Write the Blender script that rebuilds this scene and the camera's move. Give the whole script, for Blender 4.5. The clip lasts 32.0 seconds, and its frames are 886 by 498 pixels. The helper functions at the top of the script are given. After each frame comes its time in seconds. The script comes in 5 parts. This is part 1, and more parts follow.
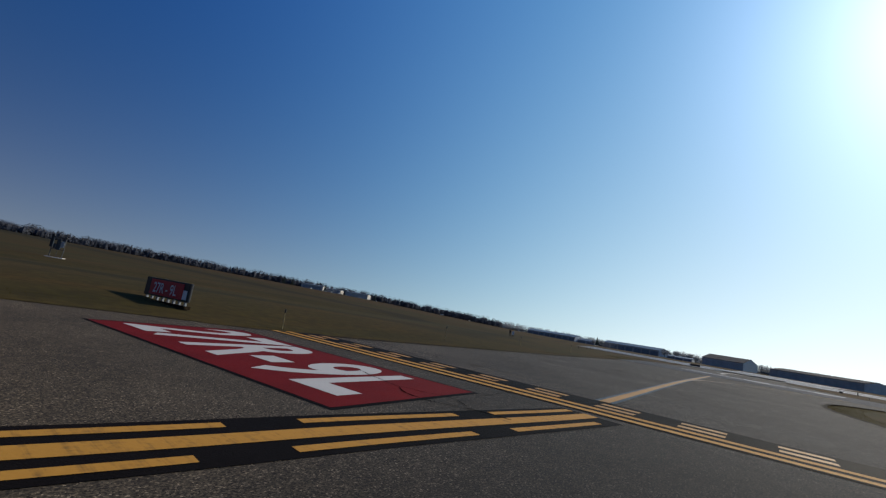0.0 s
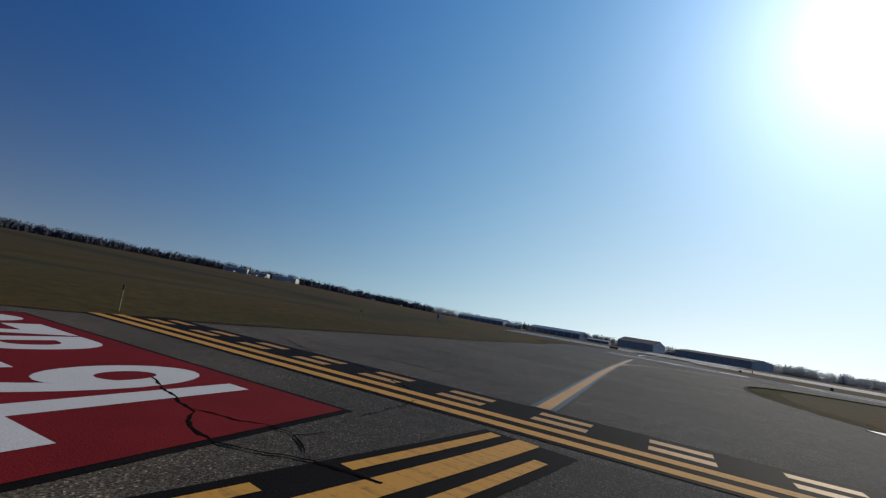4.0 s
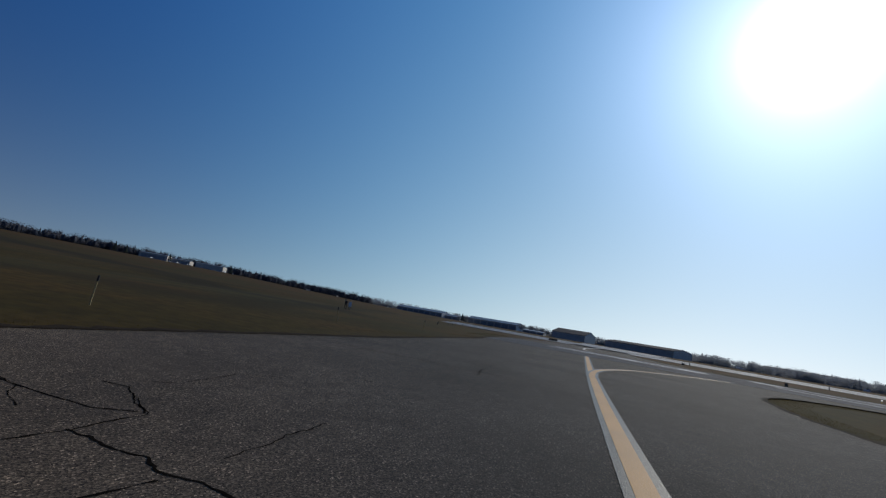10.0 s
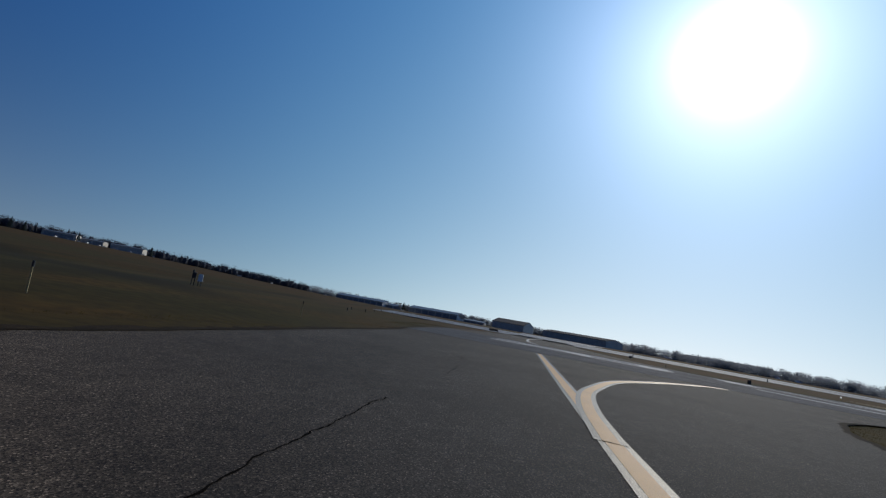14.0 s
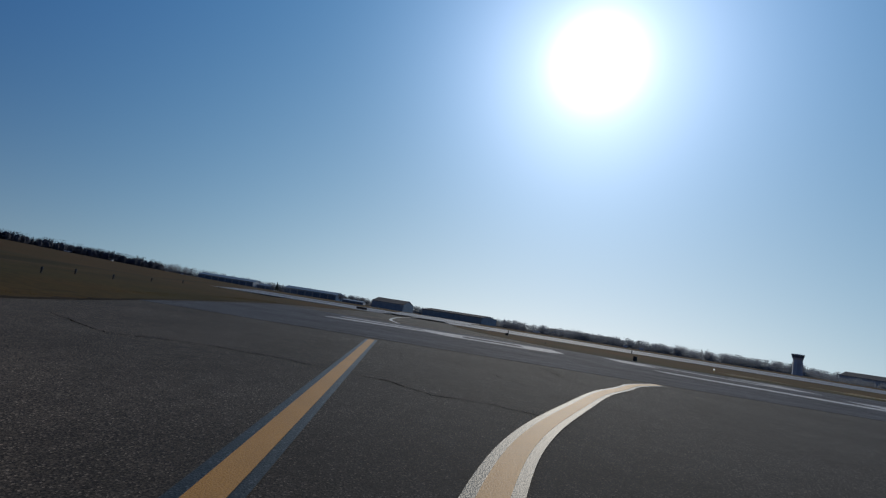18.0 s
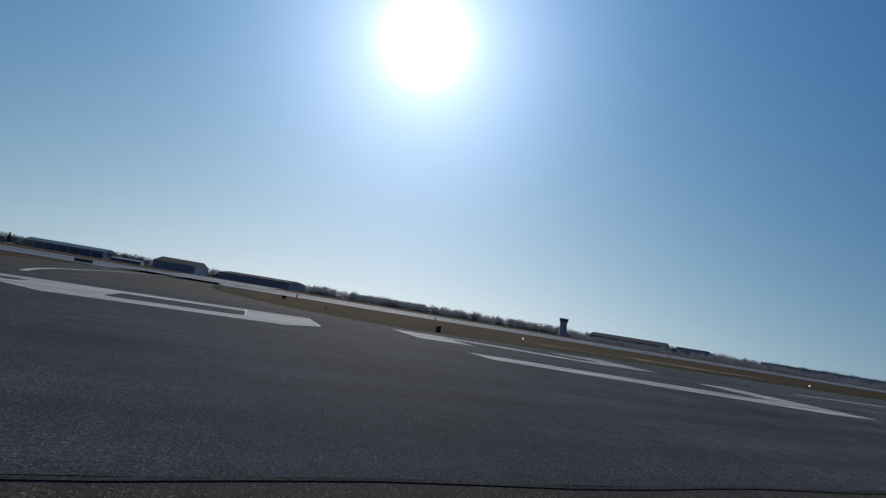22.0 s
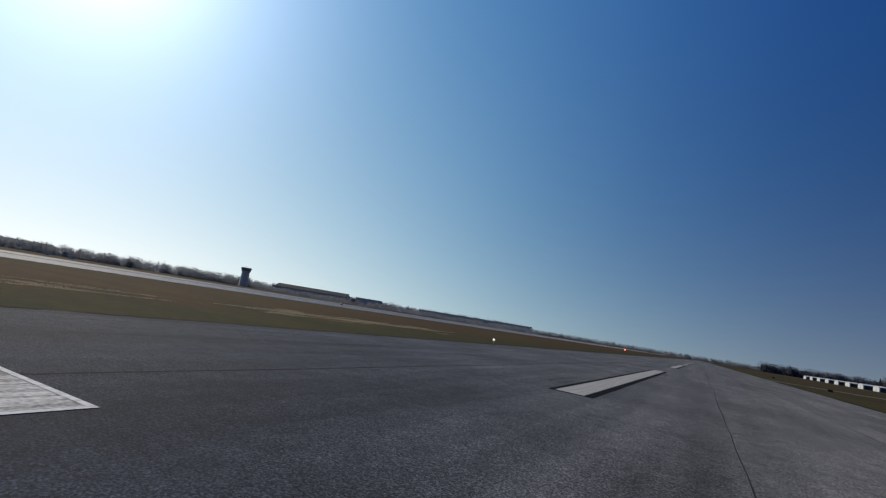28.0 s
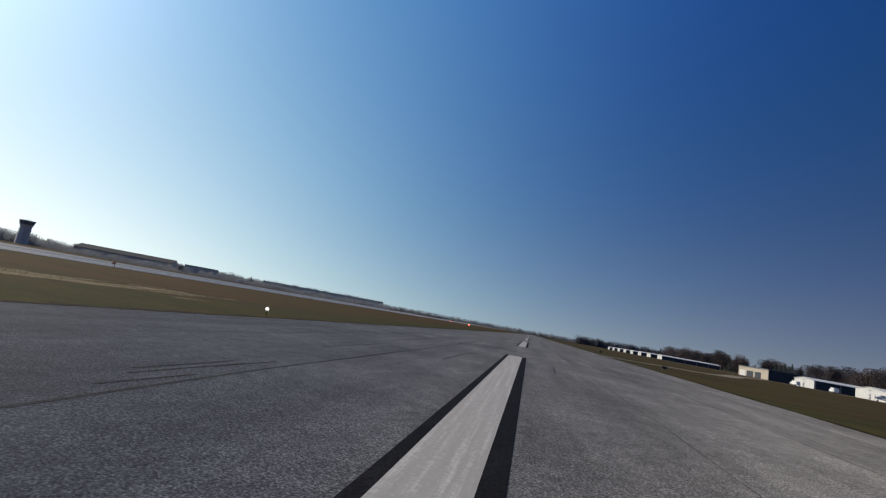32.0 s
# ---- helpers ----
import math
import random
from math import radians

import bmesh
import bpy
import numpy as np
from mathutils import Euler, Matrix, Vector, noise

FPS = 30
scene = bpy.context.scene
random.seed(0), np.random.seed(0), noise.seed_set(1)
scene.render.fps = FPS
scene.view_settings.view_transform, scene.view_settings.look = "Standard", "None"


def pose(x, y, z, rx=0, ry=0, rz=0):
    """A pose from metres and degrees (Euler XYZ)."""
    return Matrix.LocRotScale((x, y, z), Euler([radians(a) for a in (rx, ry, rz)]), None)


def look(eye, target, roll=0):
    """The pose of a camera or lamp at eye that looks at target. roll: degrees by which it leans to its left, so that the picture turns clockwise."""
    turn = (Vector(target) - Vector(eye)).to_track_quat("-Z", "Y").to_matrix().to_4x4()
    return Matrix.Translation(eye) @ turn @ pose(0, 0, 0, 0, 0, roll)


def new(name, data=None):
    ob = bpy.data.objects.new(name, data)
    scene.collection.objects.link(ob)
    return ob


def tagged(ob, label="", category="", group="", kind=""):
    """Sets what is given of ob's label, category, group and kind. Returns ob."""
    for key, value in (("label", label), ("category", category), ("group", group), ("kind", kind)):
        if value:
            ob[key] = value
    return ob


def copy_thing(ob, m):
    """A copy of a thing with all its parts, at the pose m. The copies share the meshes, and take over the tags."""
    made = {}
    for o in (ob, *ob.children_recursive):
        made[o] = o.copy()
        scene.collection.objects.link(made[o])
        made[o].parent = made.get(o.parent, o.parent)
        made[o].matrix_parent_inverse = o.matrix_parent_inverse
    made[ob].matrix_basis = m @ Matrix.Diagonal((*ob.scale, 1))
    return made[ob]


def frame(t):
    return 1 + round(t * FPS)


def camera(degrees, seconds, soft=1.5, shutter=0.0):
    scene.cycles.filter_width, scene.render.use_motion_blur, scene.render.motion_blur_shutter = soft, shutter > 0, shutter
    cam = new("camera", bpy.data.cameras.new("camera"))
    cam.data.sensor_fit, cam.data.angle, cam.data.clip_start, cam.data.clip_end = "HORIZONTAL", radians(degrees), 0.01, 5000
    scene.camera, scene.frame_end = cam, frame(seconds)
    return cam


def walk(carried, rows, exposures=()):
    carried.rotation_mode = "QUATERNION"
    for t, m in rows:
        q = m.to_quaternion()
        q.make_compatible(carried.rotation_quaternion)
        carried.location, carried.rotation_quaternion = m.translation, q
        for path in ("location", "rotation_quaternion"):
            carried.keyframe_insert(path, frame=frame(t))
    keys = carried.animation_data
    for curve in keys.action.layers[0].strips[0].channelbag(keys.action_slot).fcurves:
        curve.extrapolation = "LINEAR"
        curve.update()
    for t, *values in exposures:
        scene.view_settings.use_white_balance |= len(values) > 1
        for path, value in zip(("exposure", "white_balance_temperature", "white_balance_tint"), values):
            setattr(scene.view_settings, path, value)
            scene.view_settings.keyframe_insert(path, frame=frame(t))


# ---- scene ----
# camera and its way: seconds, place on the ground, heading, upward tilt, lean
EYE_HEIGHT = 1.48
cam = camera(88.50, 32.0, soft=1.25)
WAY = [
    (0.0, 85.92, -38.06, 220.20, 8.61, 9.66),
    (0.5, 85.61, -38.21, 219.43, 8.58, 9.55),
    (1.0, 85.29, -38.36, 218.59, 8.50, 9.56),
    (1.5, 84.93, -38.53, 217.55, 8.44, 9.63),
    (2.0, 84.52, -38.72, 216.47, 8.34, 9.70),
    (2.5, 84.05, -38.92, 215.20, 8.22, 9.65),
    (3.0, 83.51, -39.15, 213.89, 8.13, 9.61),
    (3.5, 82.90, -39.39, 212.66, 8.10, 9.59),
    (4.0, 82.20, -39.67, 211.58, 8.20, 9.65),
    (4.5, 81.39, -39.98, 210.52, 8.29, 9.61),
    (6.5, 77.68, -41.38, 208.36, 8.34, 9.81),
    (7.0, 76.67, -41.73, 207.92, 8.56, 9.85),
    (7.5, 75.58, -42.07, 207.41, 8.56, 9.69),
    (8.0, 74.42, -42.41, 206.86, 8.49, 9.71),
    (8.5, 73.19, -42.76, 206.38, 8.45, 9.72),
    (9.0, 71.90, -43.12, 205.95, 8.36, 9.65),
    (9.5, 70.55, -43.49, 205.20, 8.34, 9.69),
    (10.0, 69.12, -43.85, 204.02, 8.42, 9.77),
    (10.5, 67.63, -44.21, 202.82, 8.45, 9.74),
    (11.0, 66.08, -44.56, 201.95, 8.40, 9.81),
    (11.5, 64.46, -44.90, 201.48, 8.31, 9.80),
    (12.0, 62.79, -45.24, 200.98, 8.27, 9.84),
    (12.5, 61.06, -45.56, 200.15, 8.30, 9.92),
    (13.0, 59.28, -45.85, 199.10, 8.35, 10.09),
    (13.5, 57.45, -46.10, 198.03, 8.34, 10.17),
    (14.0, 55.56, -46.27, 196.77, 8.38, 10.25),
    (14.5, 53.61, -46.32, 195.22, 8.32, 10.24),
    (16.5, 45.51, -45.98, 187.92, 8.57, 9.77),
    (17.0, 43.43, -45.77, 186.10, 8.62, 9.63),
    (17.5, 41.29, -45.46, 184.05, 8.57, 9.43),
    (18.0, 39.12, -45.07, 181.78, 8.40, 9.12),
    (18.5, 36.93, -44.61, 179.27, 8.15, 9.03),
    (19.0, 34.73, -44.05, 176.51, 7.94, 9.15),
    (19.5, 32.53, -43.39, 173.53, 7.87, 9.08),
    (20.0, 30.32, -42.60, 170.37, 7.94, 9.21),
    (20.5, 28.09, -41.68, 167.22, 8.07, 9.62),
    (21.0, 25.83, -40.59, 164.23, 7.95, 9.51),
    (21.5, 23.56, -39.33, 161.33, 7.97, 9.44),
    (22.0, 21.31, -37.90, 158.49, 8.11, 9.51),
    (22.5, 19.11, -36.30, 155.55, 8.08, 9.59),
    (23.0, 16.99, -34.56, 152.26, 8.22, 9.65),
    (23.5, 14.98, -32.70, 148.80, 8.75, 9.57),
    (24.0, 13.09, -30.76, 145.59, 9.56, 9.41),
    (24.5, 11.36, -28.76, 142.31, 9.77, 9.19),
    (25.0, 9.81, -26.72, 139.12, 9.55, 9.15),
    (25.5, 8.47, -24.66, 136.05, 9.28, 9.16),
    (27.5, 3.94, -16.37, 124.02, 8.77, 9.38),
    (28.0, 3.25, -14.17, 120.68, 8.53, 9.38),
    (28.5, 2.72, -11.91, 117.37, 8.41, 9.47),
    (29.0, 2.24, -9.60, 114.57, 8.38, 9.58),
    (29.5, 1.82, -7.29, 112.40, 8.46, 9.73),
    (30.0, 1.46, -5.10, 110.65, 8.48, 9.95),
    (30.5, 1.17, -3.12, 108.94, 8.48, 10.11),
    (31.0, 0.97, -1.25, 106.83, 8.50, 10.19),
    (31.5, 0.86, 0.62, 104.45, 8.56, 10.19),
    (32.0, 0.80, 2.52, 102.38, 8.55, 10.25),
]


def taxi_pose(x, y, heading, tilt, lean):
    a, p = radians(heading), radians(tilt)
    ahead = Vector((math.cos(a) * math.cos(p), math.sin(a) * math.cos(p), math.sin(p)))
    eye = Vector((x, y, EYE_HEIGHT))
    return look(eye, eye + ahead * 10, lean)


EXPOSURES = [(0.0, 0.37, 6550, 10), (4.0, 0.2, 6400, 10), (7.0, 0.0, 6200, 10), (14.0, -0.12, 6050, 10), (18.5, -0.26, 6100, 10), (23.0, -0.28, 6100, 10), (25.0, -0.28, 6200, 10), (28.0, 0.12, 6600, 11), (30.0, 0.32, 6850, 12), (32.0, 0.46, 6950, 12)]
walk(cam, [(t, taxi_pose(*r)) for t, *r in WAY], EXPOSURES)

# world and sun
SUN_AZ, SUN_EL = radians(165.4), radians(32.0)
SUN_DIR = Vector((math.cos(SUN_AZ) * math.cos(SUN_EL), math.sin(SUN_AZ) * math.cos(SUN_EL), math.sin(SUN_EL)))
world = bpy.data.worlds.new("world")
scene.world = world
world.use_nodes = True
wn, wl = world.node_tree.nodes, world.node_tree.links
sky = wn.new("ShaderNodeTexSky")
sky.sky_type = "NISHITA"
sky.sun_disc = False
sky.sun_elevation = SUN_EL
sky.sun_rotation = radians(90) - SUN_AZ
sky.altitude, sky.air_density, sky.dust_density, sky.ozone_density = 300.0, 1.0, 0.35, 2.0
SKY_TO = wn.new("ShaderNodeTexCoord").outputs["Generated"]


def sky_math(op, a, b=None, c=None):
    k = wn.new("ShaderNodeMath")
    k.operation = op
    for i, v in enumerate((a, b, c)):
        if v is None:
            continue
        if isinstance(v, (int, float)):
            k.inputs[i].default_value = v
        else:
            wl.new(v, k.inputs[i])
    return k.outputs[0]


def sky_tint(colour, amount, last):
    """Adds a share of light of that colour to the sky."""
    v = wn.new("ShaderNodeVectorMath")
    v.operation = "MULTIPLY_ADD"
    v.inputs[0].default_value = colour
    wl.new(amount, v.inputs[1])
    wl.new(last, v.inputs[2])
    return v.outputs[0]


to_sun = wn.new("ShaderNodeVectorMath")
to_sun.operation = "DOT_PRODUCT"
to_sun.inputs[1].default_value = SUN_DIR
wl.new(SKY_TO, to_sun.inputs[0])
near_sun = to_sun.outputs["Value"]
facing = sky_math("MAXIMUM", near_sun, 0.0)
half = sky_math("MULTIPLY_ADD", near_sun, 0.5, 0.5)
parts_xyz = wn.new("ShaderNodeSeparateXYZ")
wl.new(SKY_TO, parts_xyz.inputs[0])
up = sky_math("MAXIMUM", parts_xyz.outputs["Z"], 0.0)
low = sky_math("POWER", 2.718, sky_math("MULTIPLY", up, -7.5))
haze = sky_math("POWER", 2.718, sky_math("MULTIPLY", up, -3.2))
thin = wn.new("ShaderNodeVectorMath")
thin.operation = "SCALE"
thin.inputs["Scale"].default_value = 0.0022
wl.new(sky.outputs[0], thin.inputs[0])
air = thin.outputs[0]
# clear winter blue, paler round the sun and towards the hazy horizon
air = sky_tint((0.0, 0.0255, 0.066), sky_math("POWER", up, 0.0), air)
air = sky_tint((0.0, 0.0, 0.372), sky_math("POWER", half, 3.0), air)
air = sky_tint((0.04, 0.195, 0.05), sky_math("POWER", facing, 3.0), air)
air = sky_tint((0.43, 0.51, 0.68), sky_math("POWER", facing, 22.0), air)
air = sky_tint((0.125, 0.121, 0.015), low, air)
air = sky_tint((0.39, 0.0, 0.02), sky_math("MULTIPLY", low, sky_math("POWER", half, 6.0)), air)
air = sky_tint((0.0, 0.0, 0.097), haze, air)
air = sky_tint((0.172, 0.754, 0.434), sky_math("MULTIPLY", haze, sky_math("POWER", half, 4.0)), air)
air = sky_tint((0.73, 0.24, 0.21), sky_math("MULTIPLY", haze, sky_math("POWER", half, 10.0)), air)
air = sky_tint((0.52, 0.48, 0.40), sky_math("POWER", facing, 80.0), air)
air = sky_tint((2.2, 2.0, 1.8), sky_math("POWER", facing, 520.0), air)
wl.new(air, wn["Background"].inputs[0])
wn["Background"].inputs[1].default_value = 1.0
sun = new("sun", bpy.data.lights.new("sun", "SUN"))
sun.data.energy, sun.data.angle, sun.data.color = 2.7, radians(0.53), (1.0, 0.88, 0.70)
sun.matrix_world = look(SUN_DIR * 100, (0, 0, 0))

# ---- materials ----
def material(name, colour, rough=0.8, metal=0.0, spread=0.25, grain=8.0, fine=120.0, bump=0.3, fine_bump=0.0, second=None, patch=0.6, spec=0.5):
    """A surface with colour drift at two scales and a fine relief. grain and fine: features per metre."""
    m = bpy.data.materials.new(name)
    m.use_nodes = True
    n, l = m.node_tree.nodes, m.node_tree.links
    b = n["Principled BSDF"]
    b.inputs["Roughness"].default_value, b.inputs["Metallic"].default_value = rough, metal
    b.inputs["Specular IOR Level"].default_value = spec
    geo = n.new("ShaderNodeTexCoord")
    big, small = n.new("ShaderNodeTexNoise"), n.new("ShaderNodeTexNoise")
    big.inputs["Scale"].default_value, small.inputs["Scale"].default_value = grain, fine
    big.inputs["Detail"].default_value, small.inputs["Detail"].default_value = 5.0, 3.0
    for t in (big, small):
        l.new(geo.outputs["Object"], t.inputs["Vector"])
    ramp = n.new("ShaderNodeValToRGB")
    ramp.color_ramp.elements[0].position, ramp.color_ramp.elements[1].position = 0.5 - patch / 2, 0.5 + patch / 2
    c2 = second or [c * (1 + spread) for c in colour]
    ramp.color_ramp.elements[0].color = (*[c * (1 - spread) for c in colour], 1)
    ramp.color_ramp.elements[1].color = (*c2, 1)
    l.new(big.outputs["Fac"], ramp.inputs["Fac"])
    mix = n.new("ShaderNodeMix")
    mix.data_type, mix.blend_type = "RGBA", "MULTIPLY"
    mix.inputs[0].default_value = 1.0
    r2 = n.new("ShaderNodeValToRGB")
    r2.color_ramp.elements[0].position, r2.color_ramp.elements[1].position = 0.3, 0.7
    lo, hi = 1 - spread * 1.6, 1 + spread * 0.8
    r2.color_ramp.elements[0].color, r2.color_ramp.elements[1].color = (lo, lo, lo, 1), (hi, hi, hi, 1)
    l.new(small.outputs["Fac"], r2.inputs["Fac"])
    l.new(ramp.outputs[0], mix.inputs[6])
    l.new(r2.outputs[0], mix.inputs[7])
    l.new(mix.outputs[2], b.inputs["Base Color"])
    if bump:
        bp = n.new("ShaderNodeBump")
        bp.inputs["Strength"].default_value, bp.inputs["Distance"].default_value = bump, 0.02
        l.new(small.outputs["Fac"], bp.inputs["Height"])
        l.new(bp.outputs[0], b.inputs["Normal"])
    return m


def asphalt(name, dark, light, rough, stone=42.0, stain=0.35, spec=0.15, streak=0.0, rubber=0.0, speck=3.7):
    """Worn asphalt: loose stones as small cells of their own shade, stains and paler wheel-worn drift above them."""
    m = bpy.data.materials.new(name)
    m.use_nodes = True
    n, l = m.node_tree.nodes, m.node_tree.links
    b = n["Principled BSDF"]
    b.inputs["Roughness"].default_value = rough
    b.inputs["Specular IOR Level"].default_value = spec
    b.inputs["Diffuse Roughness"].default_value = 1.0
    co = n.new("ShaderNodeTexCoord")
    cell = n.new("ShaderNodeTexVoronoi")
    cell.inputs["Scale"].default_value = stone
    split = n.new("ShaderNodeSeparateColor")
    ramp = n.new("ShaderNodeValToRGB")
    e = ramp.color_ramp.elements
    e[0].position, e[0].color = 0.0, (*dark, 1)
    e[1].position, e[1].color = 1.0, (*[min(0.6, c * speck) for c in light], 1)
    k = e.new(0.62)
    k.color = (*[c * 0.9 for c in light], 1)
    k = e.new(0.93)
    k.color = (*[c * 1.45 for c in light], 1)
    big, mid = n.new("ShaderNodeTexNoise"), n.new("ShaderNodeTexNoise")
    big.inputs["Scale"].default_value, big.inputs["Detail"].default_value = 0.22, 6.0
    mid.inputs["Scale"].default_value, mid.inputs["Detail"].default_value = 2.5, 4.0
    for t in (cell, big, mid):
        l.new(co.outputs["Object"], t.inputs["Vector"])
    l.new(cell.outputs["Color"], split.inputs[0])
    l.new(split.outputs[0], ramp.inputs["Fac"])
    last = ramp.outputs[0]
    pits = n.new("ShaderNodeTexNoise")
    pits.inputs["Scale"].default_value, pits.inputs["Detail"].default_value, pits.inputs["Roughness"].default_value = 38.0, 3.0, 0.6
    l.new(co.outputs["Object"], pits.inputs["Vector"])
    layers = [(big, stain), (mid, stain * 0.6), (pits, 0.62)]
    if streak:
        # lengthwise rubber smears
        mp, smear = n.new("ShaderNodeMapping"), n.new("ShaderNodeTexNoise")
        mp.inputs["Scale"].default_value = (0.7, 0.035, 1.0)
        smear.inputs["Scale"].default_value, smear.inputs["Detail"].default_value, smear.inputs["Roughness"].default_value = 1.0, 7.0, 0.62
        l.new(co.outputs["Object"], mp.inputs["Vector"])
        l.new(mp.outputs[0], smear.inputs["Vector"])
        layers.append((smear, streak))
    for t, amount in layers:
        r = n.new("ShaderNodeValToRGB")
        r.color_ramp.elements[0].position, r.color_ramp.elements[1].position = 0.3, 0.7
        lo, hi = 1 - amount, 1 + amount * 0.7
        r.color_ramp.elements[0].color, r.color_ramp.elements[1].color = (lo, lo, lo, 1), (hi, hi, hi * 0.98, 1)
        x = n.new("ShaderNodeMix")
        x.data_type, x.blend_type = "RGBA", "MULTIPLY"
        x.inputs[0].default_value = 1.0
        l.new(t.outputs["Fac"], r.inputs["Fac"])
        l.new(last, x.inputs[6])
        l.new(r.outputs[0], x.inputs[7])
        last = x.outputs[2]
    if rubber:
        # tyre rubber ground into the touchdown end
        sep, edge, x = n.new("ShaderNodeSeparateXYZ"), n.new("ShaderNodeMapRange"), n.new("ShaderNodeMix")
        add = n.new("ShaderNodeMath")
        add.operation = "MULTIPLY_ADD"
        add.inputs[1].default_value = 30.0
        edge.interpolation_type = "SMOOTHSTEP"
        edge.inputs["From Min"].default_value, edge.inputs["From Max"].default_value = -8.0, 26.0
        edge.inputs["To Min"].default_value, edge.inputs["To Max"].default_value = rubber, 0.0
        l.new(co.outputs["Object"], sep.inputs[0])
        l.new(smear.outputs["Fac"], add.inputs[0])
        l.new(sep.outputs["Y"], add.inputs[2])
        l.new(add.outputs[0], edge.inputs["Value"])
        x.data_type, x.blend_type = "RGBA", "MULTIPLY"
        x.inputs[7].default_value = (0.0, 0.05, 0.12, 1)
        l.new(edge.outputs[0], x.inputs[0])
        l.new(last, x.inputs[6])
        last = x.outputs[2]
    l.new(last, b.inputs["Base Color"])
    bp = n.new("ShaderNodeBump")
    bp.inputs["Strength"].default_value, bp.inputs["Distance"].default_value = 0.5, 0.006
    l.new(cell.outputs["Distance"], bp.inputs["Height"])
    l.new(bp.outputs[0], b.inputs["Normal"])
    return m


def glow(name, colour, strength):
    m = bpy.data.materials.new(name)
    m.use_nodes = True
    b = m.node_tree.nodes["Principled BSDF"]
    b.inputs["Base Color"].default_value = (*colour, 1)
    b.inputs["Emission Color"].default_value, b.inputs["Emission Strength"].default_value = (*colour, 1), strength
    return m


def field_grass(name):
    """Mown winter turf: brown and olive swaths, tufts, a darker swath running south and another along the bank."""
    m = material(name, (0.056, 0.0325, 0.0075), 1.0, spread=0.3, grain=0.035, fine=2.2, bump=0.5, second=(0.036, 0.029, 0.006), patch=0.32, spec=0.05)
    n, l = m.node_tree.nodes, m.node_tree.links
    b = n["Principled BSDF"]
    base = b.inputs["Base Color"].links[0].from_socket
    co, sep, wob = n.new("ShaderNodeTexCoord"), n.new("ShaderNodeSeparateXYZ"), n.new("ShaderNodeTexNoise")
    wob.inputs["Scale"].default_value, wob.inputs["Detail"].default_value = 0.06, 6.0
    l.new(co.outputs["Object"], sep.inputs[0])
    l.new(co.outputs["Object"], wob.inputs["Vector"])

    def calc(op, a, c=None, d=None):
        k = n.new("ShaderNodeMath")
        k.operation = op
        for i, v in enumerate((a, c, d)):
            if v is None:
                continue
            if isinstance(v, (int, float)):
                k.inputs[i].default_value = v
            else:
                l.new(v, k.inputs[i])
        return k.outputs[0]

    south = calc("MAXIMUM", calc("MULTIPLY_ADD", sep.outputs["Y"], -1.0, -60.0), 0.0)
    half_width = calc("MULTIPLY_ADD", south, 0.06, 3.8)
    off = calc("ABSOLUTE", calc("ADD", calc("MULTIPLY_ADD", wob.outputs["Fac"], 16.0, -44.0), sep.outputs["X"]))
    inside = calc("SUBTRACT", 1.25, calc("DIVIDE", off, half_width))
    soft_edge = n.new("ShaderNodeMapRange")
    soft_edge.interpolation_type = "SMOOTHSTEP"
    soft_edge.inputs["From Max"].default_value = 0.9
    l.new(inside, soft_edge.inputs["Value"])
    dark_swath = calc("MULTIPLY", soft_edge.outputs[0], calc("MINIMUM", calc("MULTIPLY", south, 0.12), 0.9))
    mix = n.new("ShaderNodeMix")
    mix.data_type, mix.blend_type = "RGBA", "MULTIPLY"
    l.new(dark_swath, mix.inputs[0])
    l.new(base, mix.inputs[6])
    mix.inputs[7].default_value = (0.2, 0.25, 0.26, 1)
    # greener turf beside the runway and the taxiway, browner farther out
    beside = calc("SUBTRACT", calc("ABSOLUTE", sep.outputs["X"]), 11.0)
    north = calc("MULTIPLY_ADD", sep.outputs["Y"], -2.0, -30.0)
    south_verge = calc("ABSOLUTE", calc("ADD", calc("MULTIPLY_ADD", calc("ABSOLUTE", calc("SUBTRACT", sep.outputs["X"], 52.0)), 0.4, 63.0), sep.outputs["Y"]))
    reach = calc("MAXIMUM", beside, north)
    green = n.new("ShaderNodeMapRange")
    green.interpolation_type = "SMOOTHSTEP"
    green.inputs["From Min"].default_value, green.inputs["From Max"].default_value = 3.0, 12.0
    green.inputs["To Min"].default_value, green.inputs["To Max"].default_value = 0.75, 0.0
    l.new(calc("ADD", reach, calc("MULTIPLY_ADD", wob.outputs["Fac"], 10.0, -5.0)), green.inputs["Value"])
    turf = n.new("ShaderNodeMix")
    turf.data_type, turf.blend_type = "RGBA", "MULTIPLY"
    l.new(green.outputs[0], turf.inputs[0])
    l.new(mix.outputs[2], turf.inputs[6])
    turf.inputs[7].default_value = (0.82, 1.22, 0.5, 1)
    # darker band along the south bank, bent in a shallow V
    dark_band = n.new("ShaderNodeMapRange")
    dark_band.interpolation_type = "SMOOTHSTEP"
    dark_band.inputs["From Min"].default_value, dark_band.inputs["From Max"].default_value = 0.6, 4.0
    dark_band.inputs["To Min"].default_value, dark_band.inputs["To Max"].default_value = 0.9, 0.0
    l.new(calc("ADD", south_verge, calc("MULTIPLY_ADD", wob.outputs["Fac"], 6.0, -3.0)), dark_band.inputs["Value"])
    verge = n.new("ShaderNodeMix")
    verge.data_type, verge.blend_type = "RGBA", "MULTIPLY"
    l.new(dark_band.outputs[0], verge.inputs[0])
    l.new(turf.outputs[2], verge.inputs[6])
    verge.inputs[7].default_value = (0.33, 0.42, 0.33, 1)
